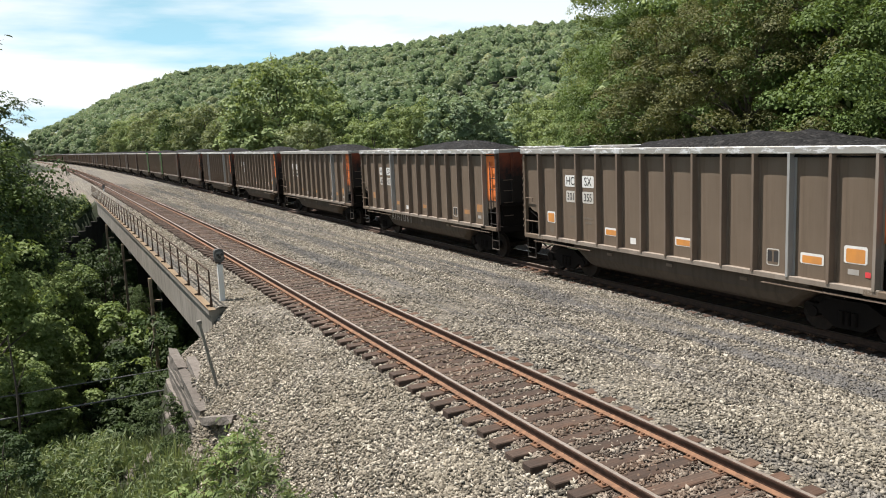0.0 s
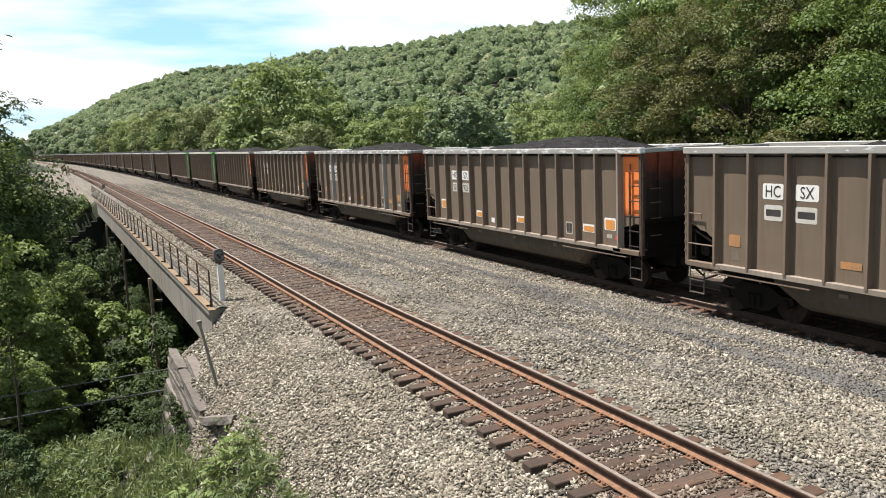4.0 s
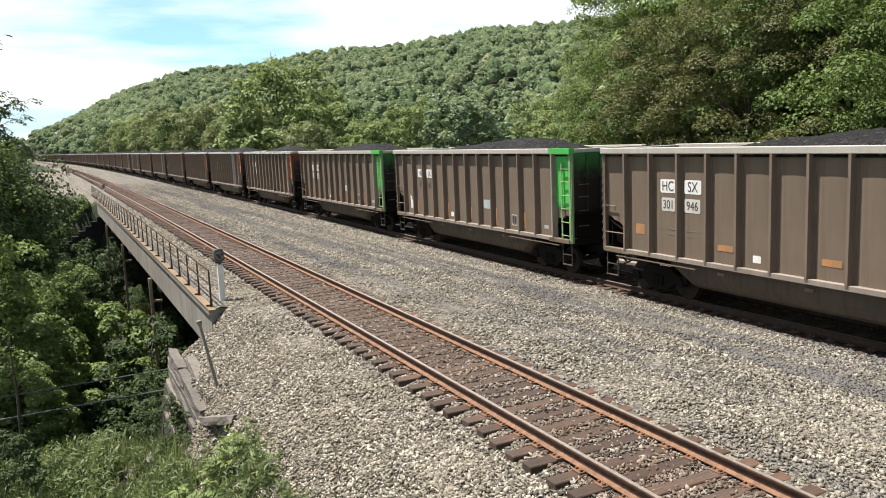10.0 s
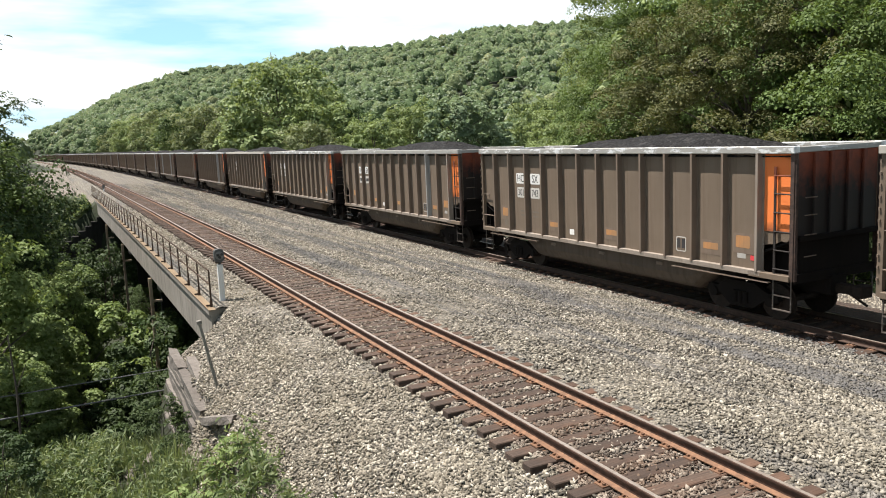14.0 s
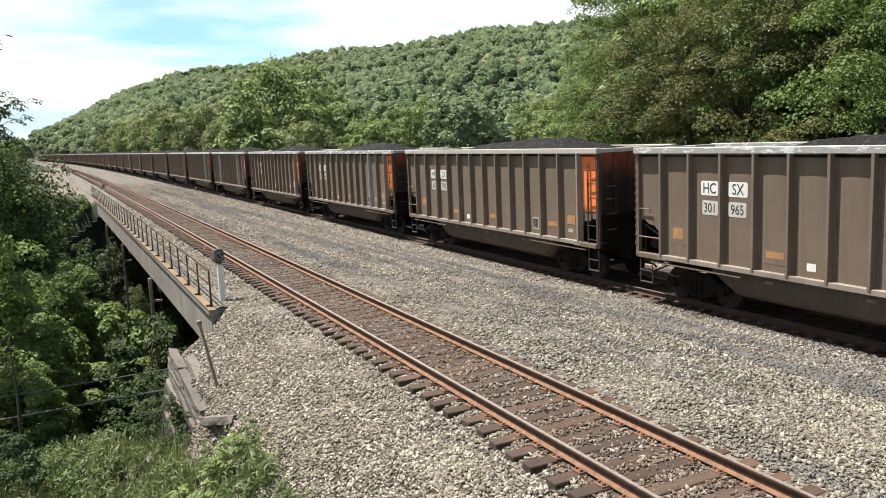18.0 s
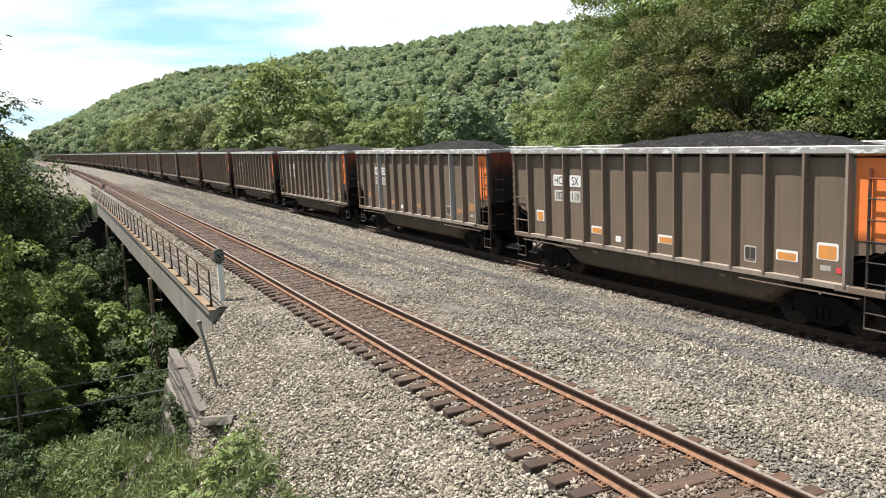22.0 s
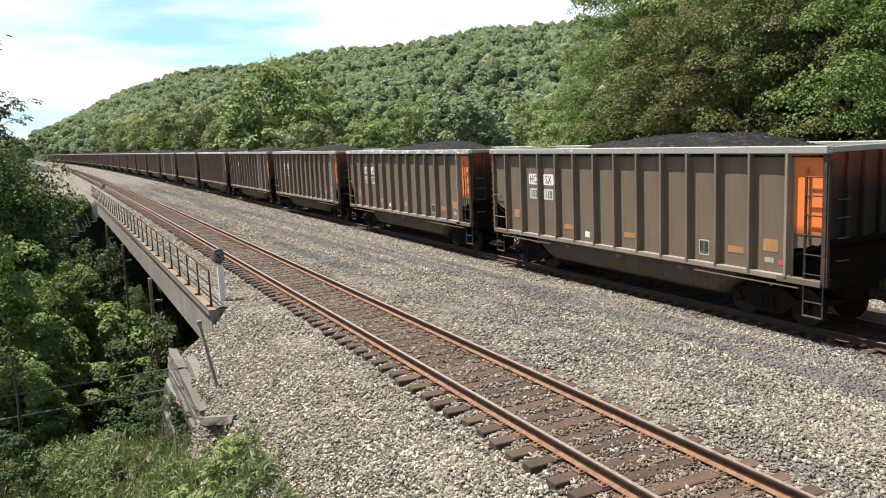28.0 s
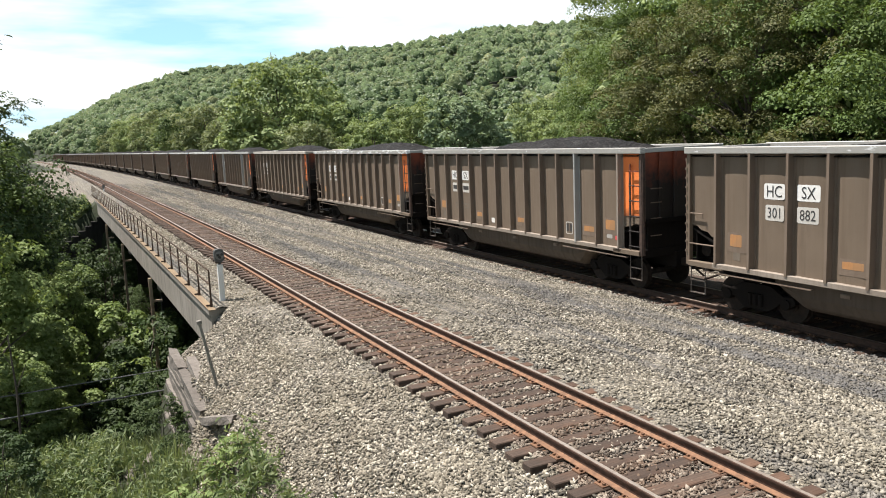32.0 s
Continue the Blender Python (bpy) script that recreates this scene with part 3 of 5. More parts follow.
def build_bridge():
    bridge = tagged(empty("railway_bridge"), "concrete girder railway bridge with slim piers over a ravine", "bridge", kind="structure")
    for a, b in zip(JOINTS, JOINTS[1:]):
        bm = bmesh.new()
        ga, gb = bend(a)[0], bend(b)[0]
        # edge girder, with a drip ledge, and the slab behind it
        for x0, x1, z0, z1 in ((-3.0, -2.6, -1.83, -0.60), (-3.07, -2.6, -0.60, -0.42)):
            vs = []
            for y, g in ((a + 0.03, ga), (b - 0.03, gb)):
                vs += [bm.verts.new((x0 + g, y, z0)), bm.verts.new((x1 + g, y, z0)), bm.verts.new((x1 + g, y, z1)), bm.verts.new((x0 + g, y, z1))]
            for q in ((0, 1, 2, 3), (7, 6, 5, 4), (0, 4, 5, 1), (1, 5, 6, 2), (2, 6, 7, 3), (3, 7, 4, 0)):
                bm.faces.new([vs[i] for i in q])
        bmesh.ops.recalc_face_normals(bm, faces=bm.faces)
        part("girder", bm, M_CONCRETE, bridge, "stained concrete edge girder")
        bm = bmesh.new()
        box(bm, -2.6 + gb, OUTER + 0.2, a, b, -1.5, -1.0)
        part("deck_slab", bm, M_CONCRETE, bridge)
    for y in JOINTS[1:-1]:
        g = bend(y)[0]
        bm = bmesh.new()
        box(bm, -2.85 + g, 13.2, y - 0.55, y + 0.55, -2.3, -1.84, 0.03)
        cap = part("pier_cap", bm, M_CONCRETE, bridge)
        bm = bmesh.new()
        box(bm, -3.30 + g, -3.15 + g, y - 0.35, y - 0.2, -11, -1.6, 0.015)
        box(bm, -3.30 + g, -2.75 + g, y - 0.34, y - 0.24, -2.75, -2.65)
        part("pier_column", bm, M_POLE, bridge, "pale slim upright post against the pier")
        bm = bmesh.new()
        box(bm, -1.2 + g, 12, y - 0.4, y + 0.4, -11, -2.3, 0.03)
        part("pier", bm, M_CONCRETE_SHADED, bridge, "pier wall with shade put into its colour")
    for y, d in ((BRIDGE_A, -1), (BRIDGE_B, 1)):
        bm = bmesh.new()
        g = bend(y)[0]
        y0, y1 = sorted((y + 0.4 * d * 0, y + 1.4 * d))
        box(bm, -2.35 + g, 13.0, y0, y1, -10.0, -1.55, 0.03)
        part("abutment", bm, M_CONCRETE_SHADED, bridge)
    for x0, x1, top in ((-2.95, -2.0, -1.36), (-3.42, -2.95, -2.10), (-3.98, -3.42, -2.52), (-4.55, -3.98, -2.94), (-5.2, -4.55, -3.38), (-5.9, -5.2, -3.85), (-6.6, -5.9, -4.3), (-7.4, -6.6, -4.8), (-8.4, -7.4, -5.3), (-10.0, -8.4, -5.9)):
        bm = bmesh.new()
        box(bm, x0, x1, BRIDGE_B - 0.2, BRIDGE_B + 0.5, -9.5, top, 0.03)
        part("wing_wall_step", bm, M_CONCRETE_SHADED, bridge, "stepped wing wall with shade put into its colour")
    # ballast heaped against the ledge
    bm = bmesh.new()
    rows = []
    for y in np.arange(BRIDGE_A - 0.1, BRIDGE_B + 0.5, 0.3):
        g = bend(y)[0]
        rows.append([bm.verts.new((x + g, y, z + 0.03 * float(wobble(x * 3.0, y, 0.22, 1.0)))) for x, z in ((-2.90, -0.43), (-2.84, -0.375), (-2.70, -0.36), (-2.55, -0.355), (-2.38, -0.355), (-2.2, -0.40))])
    for a, b in zip(rows, rows[1:]):
        for i in range(5):
            bm.faces.new((a[i], a[i + 1], b[i + 1], b[i]))
    part("ballast_edge", bm, M_BALLAST, bridge, "crushed stone heaped against the ledge")
    # walkway with brackets and hand rails along the edge
    bm = bmesh.new()
    ys = np.arange(BRIDGE_A - 0.2, BRIDGE_B, 2.0)
    for y in ys:
        g0, g1 = bend(y)[0], bend(y + 2)[0]
        v = [bm.verts.new(c) for c in ((-3.09 + g0, y, -0.40), (-2.89 + g0, y, -0.40), (-2.89 + g1, y + 2, -0.40), (-3.09 + g1, y + 2, -0.40),
                                       (-3.09 + g0, y, -0.42), (-3.09 + g1, y + 2, -0.42))]
        bm.faces.new((v[0], v[1], v[2], v[3]))
        bm.faces.new((v[4], v[0], v[3], v[5]))
    part("walkway", bm, M_YELLOW, bridge, "faded ochre ledge along the girder")
    bm = bmesh.new()
    rod(bm, (0, 0, -0.2), (0, 0, 0.95), 0.026, 6)
    box(bm, -0.15, 0.03, -0.02, 0.02, -0.14, -0.09)
    box(bm, -0.04, 0.03, -0.05, 0.05, -0.2, 0.02)
    post = part("rail_post", bm, M_RAILING, bridge)
    first = True
    for y in np.arange(BRIDGE_A + 0.3, BRIDGE_B + 10, 2.12):
        m = Matrix.Translation((-2.93 + bend(y)[0], y, -0.24))
        if first:
            post.matrix_basis, first = m, False
        else:
            again(post, bridge, m)
    for z in (0.69, 0.27):
        bm = bmesh.new()
        for y in np.arange(BRIDGE_A + 0.3, BRIDGE_B + 7, 4.24):
            rod(bm, (-2.93 + bend(y)[0], y, z), (-2.93 + bend(y + 4.24)[0], y + 4.24, z), 0.026, 6)
        part("hand_rail", bm, M_RAILING, bridge, "thin rusty hand rail")


build_bridge()


# ---- beside the bridge ----


def build_signal(x, y, z, tall, label):
    """A dwarf signal: head with three hooded lenses on a post as tall as given."""
    sig = tagged(empty("dwarf_signal"), label, "railway signal", "signals beside the track")
    sig.matrix_basis = Matrix.Translation((x, y, z))
    bm = bmesh.new()
    box(bm, -0.078, 0.078, -0.078, 0.078, -0.3, tall, 0.012)
    part("post", bm, M_WHITE, sig, "white painted post")
    bm = bmesh.new()
    o = [(0.145 * math.copysign(abs(math.cos(a)) ** 0.55, math.cos(a)), tall + 0.28 + 0.20 * math.copysign(abs(math.sin(a)) ** 0.55, math.sin(a))) for a in (2 * math.pi * k / 20 for k in range(20))]
    prism(bm, o, -0.07, 0.13)
    head = part("head", bm, M_SIGNAL, sig, "dark grey signal head with rounded corners")
    bm = bmesh.new()
    rod(bm, (0, -0.085, tall + 0.28), (0, -0.07, tall + 0.28), 0.128, 20)
    part("face", bm, M_FACE, head, "dull round face")
    for dx, dz in ((-0.06, 0.01), (0.06, 0.01), (0.0, -0.075)):
        bm = bmesh.new()
        rod(bm, (dx, -0.16, tall + 0.31 + dz), (dx, -0.085, tall + 0.31 + dz), 0.040, 12)
        part("lens_hood", bm, M_INK, head)
    bm = bmesh.new()
    rod(bm, (0, 0, tall - 0.02), (0, 0, tall + 0.10), 0.05, 10)
    part("collar", bm, M_INK, sig)
    return sig


M_SIGNAL = painted("signal grey", (0.10, 0.10, 0.098), (0.05, 0.048, 0.045), 0.5, 0.6)
M_FACE = painted("dull signal face", (0.20, 0.20, 0.19), (0.12, 0.115, 0.105), 0.5, 0.6)
build_signal(-2.50, 23.75, -0.45, 1.20, "dwarf railway signal on a white post at the bridge end")
build_signal(-1.75, 99.2, -0.45, 0.42, "small grey railway signal at the far bridge end")


def rotten_timber(rng, length, w=0.13, h=0.11):
    """An old tie: uneven faces, checks along it, ragged ends."""
    n = 7
    bm = bmesh.new()
    rings = []
    ring = ((-1, -1), (0, -1.04), (1, -1), (1.03, 0), (1, 1), (0.1, 0.90), (-1, 1), (-1.05, -0.1))
    for k in range(n + 1):
        y = (k / n - 0.5) * length
        sag = rng.uniform(-0.012, 0.012)
        worn = 0.86 if k in (0, n) else 1.0
        rings.append([bm.verts.new((a * w * worn * rng.uniform(0.9, 1.06) + sag, y + (rng.uniform(-0.09, 0.09) if k in (0, n) else 0), b * h * worn * rng.uniform(0.88, 1.06) + sag)) for a, b in ring])
    for a, b in zip(rings, rings[1:]):
        for i in range(8):
            bm.faces.new((a[i], a[(i + 1) % 8], b[(i + 1) % 8], b[i]))
    bm.faces.new(rings[0][::-1])
    bm.faces.new(rings[-1])
    bmesh.ops.recalc_face_normals(bm, faces=bm.faces)
    return bm


def build_crib_wall():
    """Old ties stacked to hold the ballast bank, sagging towards the near end."""
    wall = tagged(empty("timber_crib_wall"), "rotten grey stacked timber wall holding back ballast", "retaining wall")
    rng = random.Random(9)
    slope = math.tan(radians(9))
    for row in range(-3, 6):
        y0 = 17.95 + rng.uniform(-0.12, 0.22) + (0.55 if row == 5 else 0) - 0.75 * min(0, row)
        while y0 < 21.6:
            y1 = min(y0 + rng.uniform(2.2, 2.7), 22.5)
            mid = (y0 + y1) / 2
            z = -3.14 + row * 0.212 + (mid - 18.2) * slope + rng.uniform(-0.03, 0.03)
            o = part("timber", rotten_timber(rng, y1 - y0 - 0.02), M_TIMBER, wall)
            o.matrix_basis = pose(-4.13 + row * 0.028 - 0.055 * (mid - 18) + rng.uniform(-0.045, 0.045), mid, z, 9 + rng.uniform(-1.6, 1.6), rng.uniform(-6, 6), 3.0 + rng.uniform(-1.2, 1.2))
            y0 = y1
    o = part("timber", rotten_timber(rng, 2.4), M_TIMBER, wall)
    o.matrix_basis = pose(-3.88, 20.1, -1.60, 12, 4, 2)
    o = part("deadman_timber", rotten_timber(rng, 1.25, 0.11, 0.09), M_TIMBER, wall, "end timber over a washed-out hollow")
    o.matrix_basis = pose(-4.06, 16.72, -1.60, -14, 4, 19)
    return wall


build_crib_wall()
bm = bmesh.new()
rod(bm, (0, 0, -0.4), (0, 0, 1.72), 0.040, 10, 0.034)
box(bm, -0.055, 0.055, -0.055, 0.055, 1.66, 1.76, 0.01)
leaner = tagged(part("leaning_post", bm, M_BLEACHED, None), "grey wooden post leaning on the ballast bank", "post")
leaner.matrix_basis = pose(-3.72, 18.4, -1.45, 0, -10, 0)


def build_cable(a, b, sag, r, label):
    bm = bmesh.new()
    a, b = Vector(a), Vector(b)
    prev = None
    for k in range(25):
        t = k / 24
        q = a.lerp(b, t) - Vector((0, 0, sag * 4 * t * (1 - t)))
        if prev is not None:
            rod(bm, prev, q, r, 6)
        prev = q
    tagged(part("utility_cable", bm, M_CABLE, None), label, "cable", "cables across the ravine")


build_cable((-40.0, 26.6, -3.6), (14.0, 27.6, -3.7), 0.25, 0.027, "thick grey utility cable slung across the ravine")
build_cable((-40.0, 27.6, -3.1), (14.0, 28.6, -3.3), 0.25, 0.018, "thin grey utility cable slung across the ravine")


def build_stones():
    """Loose stones lying on the nearer ballast."""
    rng = np.random.default_rng(31)

    def patch(n, o0, o1, s0, s1):
        o = rng.uniform(o0, o1, n)
        s = s0 * (s1 / s0) ** rng.uniform(0, 1, n)      # thinner with distance
        stay = rng.random(n) > smooth(s, s1 * 0.45, s1)
        return o[stay], s[stay]
    sets = [patch(19000, -1.05, 1.05, 5.5, 42), patch(15000, -2.6, -0.95, 6.5, 26), patch(6000, -2.85, -2.35, 6.5, 26), patch(12000, 1.2, 3.2, 4.0, 30), patch(72000, 3.0, 8.6, 3.5, 62), patch(42000, 1.3, 8.6, 24, 130), patch(9000, -2.65, -1.3, 22, 80)]
    off = np.concatenate([a for a, _ in sets])
    s = np.concatenate([b for _, b in sets])
    zs = np.interp(off, [a for a, _ in PROFILE], [b for _, b in PROFILE])
    u = np.maximum(s - CURVE_START, 0)
    x, y = off - u * u / (2 * CURVE_RADIUS), s
    k = ((s - 6.0) / 0.495 + 0.5) % 1 - 0.5
    keep = (np.abs(off) > 1.36) | (np.abs(k) > 0.27) | (rng.random(len(off)) < 0.09)
    keep &= np.abs(np.abs(off) - 0.7525) > 0.10
    x, y, zs, off = x[keep], y[keep], zs[keep], off[keep]
    # the bank
    n = 34000
    xb, yb = rng.uniform(-6.6, -2.4, n), 8.5 * (24 / 8.5) ** rng.uniform(0, 1, n)
    emb, d = embankment(xb, yb)
    gz = ground_z(xb, yb)
    on = (d > 0) & (d < 2.5 + 0.4 * wobble(xb, yb, 1.2)) & (gz <= emb + 0.12) & ((yb < 18.4) | (xb > -4.1))
    x, y, zs = np.concatenate([x, xb[on]]), np.concatenate([y, yb[on]]), np.concatenate([zs, gz[on]])
    rust = np.concatenate([np.where(np.abs(off) < 1.05, 1, np.where(off < 0, 2, 0)), np.full(on.sum(), 2)])
    n = len(x)
    base = np.array([[1, 0, 0], [-1, 0, 0], [0, 1, 0], [0, -1, 0], [0, 0, 1], [0, 0, -1]], float)
    r = rng.uniform(0.019, 0.045, n) * (1 + 0.7 * smooth(y, 26, 50))
    v = (base[None] * rng.uniform(0.65, 1.25, (n, 6, 1)) + rng.normal(0, 0.24, (n, 6, 3))) * np.stack([rng.uniform(1.05, 1.65, n), rng.uniform(0.75, 1.1, n), rng.uniform(0.45, 0.8, n)], -1)[:, None]
    q = rng.normal(0, 1, (n, 3, 3))
    a = q[:, 0] / np.linalg.norm(q[:, 0], axis=1, keepdims=True)
    b = np.cross(a, q[:, 1])
    b /= np.linalg.norm(b, axis=1, keepdims=True)
    turn = np.stack([a, b, np.cross(a, b)], 1)
    v = np.einsum("nij,njk->nik", v * r[:, None, None], turn) * np.array([1, 1, 0.85])
    v += np.stack([x, y, zs + r * 0.35], -1)[:, None]
    tri = np.array([[0, 2, 4], [2, 1, 4], [1, 3, 4], [3, 0, 4], [2, 0, 5], [1, 2, 5], [3, 1, 5], [0, 3, 5]])
    f = (np.arange(n)[:, None, None] * 6 + tri[None]).reshape(-1, 3)
    me = raw_mesh("ballast_stones", v.reshape(-1, 3), f, [M_STONE, M_STONE_RUST, M_STONE_BANK], np.repeat(rust, 8))
    tagged(new("ballast_stones", me), "loose tan and grey crushed stones of the ballast", "stones", kind="stuff")


build_stones()

# ---- trees ----


def leaf_mesh(name, centres, outward, size, rng, material, droop=0.25, stray=0.55, wide=0.33):
    """One rhombic leaf for each centre, turned by chance about its outward way."""
    n = len(centres)
    up = outward + rng.normal(0, stray, (n, 3)) + np.array([0, 0, 0.45])
    up /= np.linalg.norm(up, axis=1, keepdims=True)
    side = np.cross(up, rng.normal(0, 1, (n, 3)))
    side /= np.linalg.norm(side, axis=1, keepdims=True)
    along = np.cross(up, side)
    s = (size * rng.uniform(0.6, 1.35, n))[:, None]
    a = centres - along * s * 0.55
    c = centres + along * s * 0.55 - up * s * droop
    b = centres + side * s * wide
    d = centres - side * s * wide
    co = np.stack([a, b, c, d], 1).reshape(-1, 3)
    return raw_mesh(name, co, np.arange(4 * n).reshape(n, 4), material)


def crown_points(rng, n_clumps, n_leaves, height, radius, base, lean=0.0, full=1.0):
    """Leaf clumps set in an uneven crown: centres of leaves and the ways they face; also the clumps."""
    z = base + (height - base) * rng.beta(1.5, 1.35, n_clumps)
    t = (z - base) / (height - base)
    width = radius * np.sqrt(np.clip(1 - (1.55 * (t - 0.40)) ** 2, 0.05, 1)) * rng.uniform(0.35, 1.06, n_clumps) ** 0.6
    ang = rng.uniform(0, 2 * np.pi, n_clumps)
    width = width * (1 + 0.22 * np.sin(2 * ang + rng.uniform(0, 6)) + 0.15 * np.sin(3 * ang + rng.uniform(0, 6)))
    c = np.stack([width * np.cos(ang) + lean * t, width * np.sin(ang), z], -1)
    size = radius * rng.uniform(0.12, 0.27, n_clumps) * full
    pick = rng.integers(0, n_clumps, n_leaves)
    d = rng.normal(0, 1, (n_leaves, 3))
    d /= np.linalg.norm(d, axis=1, keepdims=True)
    d[:, 2] = np.where(rng.random(n_leaves) < 0.88, np.abs(d[:, 2]), d[:, 2])
    r = size[pick] * rng.uniform(0.55, 1.05, n_leaves) ** 0.5
    return c[pick] + d * r[:, None] * np.array([1, 1, 0.85]), d, c


def make_tree(name, label, seed, height, radius, base, leaves, leaf, material, clumps=70, limbs=16, trunk=0.22, full=1.0):
    rng = np.random.default_rng(seed)
    tree = tagged(empty(name), label, "tree", kind="thing")
    pts, way, c = crown_points(rng, clumps, leaves, height, radius, base, 0.0, full)
    me = leaf_mesh("crown", pts, way, leaf, rng, material, 0.25, 0.36)
    crown = new("crown", me)
    crown.parent = tree
    bm = bmesh.new()
    p, r = Vector((0, 0, -1.2)), trunk
    for k in range(6):
        q = Vector((rng.normal(0, 0.12) * radius * 0.3, rng.normal(0, 0.12) * radius * 0.3, (k + 1) / 6 * height * 0.86))
        rod(bm, p, q, r, 8, r * 0.78)
        p, r = q, r * 0.78
    for k in rng.choice(len(c), min(limbs, len(c)), replace=False):
        e = Vector(c[k])
        z0 = max(base * 0.75, e.z - e.xy.length * rng.uniform(0.6, 1.1))
        a = Vector((0, 0, min(z0, height * 0.8)))
        mid = a.lerp(e, 0.5) + Vector((0, 0, 0.06 * radius))
        rod(bm, a, mid, trunk * 0.36, 6, trunk * 0.22)
        rod(bm, mid, e, trunk * 0.22, 5, trunk * 0.08)
    part("trunk", bm, M_BARK, tree)
    return tree


def plant(proto, x, y, scale=1.0, turn=0.0, sink=0.2, z=None):
    z = float(ground_z(x, y)) - sink if z is None else z
    m = pose(x, y, z, 0, 0, turn)
    o = copy_thing(proto, m)
    o.scale = (scale, scale, scale)
    return o


def build_far_wood():
    """The wood on the ridge: thousands of lumpy crowns with loose leaf clumps on them."""
    rng = np.random.default_rng(11)
    n = 17500
    az = np.radians(rng.uniform(-4, 60, n))
    r = np.sqrt(rng.uniform(190 ** 2, 980 ** 2, n))
    x, y = EYE.x + r * np.sin(az), r * np.cos(az)
    keep = np.abs(line_off(x, y) - 5) > 16
    keep &= r < 1.03 * np.interp(np.degrees(az), [-20, 0, 10, 25, 40, 180], [1100, 950, 760, 640, 560, 600])
    x, y = x[keep], y[keep]
    z = ground_z(x, y)
    n = len(x)
    rad = rng.uniform(1.6, 4.3, n)
    tall = rng.uniform(0.85, 1.3, n)
    bm = bmesh.new()
    bmesh.ops.create_icosphere(bm, subdivisions=2, radius=0.82)
    unit = np.array([v.co for v in bm.verts])
    tri = np.array([[v.index for v in f.verts] for f in bm.faces])
    bm.free()
    # only the upper shell can be seen
    tri = tri[unit[tri].mean(1)[:, 2] > -0.45]
    m = len(unit)
    ph = rng.uniform(0, 6.3, (n, 1, 3))
    lump = 1 + 0.17 * (np.sin(unit[None, :, 0] * 4 + ph[..., 0]) + np.sin(unit[None, :, 1] * 4 + ph[..., 1]) * np.sin(unit[None, :, 2] * 4 + ph[..., 2])) + rng.normal(0, 0.09, (n, m))
    stretch = np.stack([np.ones(n), np.ones(n), tall], -1)[:, None]
    c = np.stack([x, y, z + 4.5 + rad * tall * 0.5], -1)[:, None]
    co = c + unit[None] * lump[..., None] * rad[:, None, None] * stretch
    f = (np.arange(n)[:, None, None] * m + tri[None]).reshape(-1, 3)
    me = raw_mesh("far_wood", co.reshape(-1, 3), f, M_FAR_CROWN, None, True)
    tagged(new("far_wood", me), "dense green deciduous wood covering a ridge", "wood", kind="stuff")
    per = 36
    high = np.nonzero(unit[:, 2] > -0.3)[0]
    pick, other = (high[rng.integers(0, len(high), (n, per))] for _ in range(2))
    row = np.arange(n)[:, None]
    d = unit[pick] + 0.28 * unit[other]
    d /= np.linalg.norm(d, axis=2, keepdims=True)
    p = c + d * np.linalg.norm(co[row, pick] - c, axis=2, keepdims=True) * rng.uniform(0.97, 1.13, (n, per, 1))
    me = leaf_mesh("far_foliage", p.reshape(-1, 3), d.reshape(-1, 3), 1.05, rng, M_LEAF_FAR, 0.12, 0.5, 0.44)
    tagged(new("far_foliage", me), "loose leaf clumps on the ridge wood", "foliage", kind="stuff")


build_far_wood()

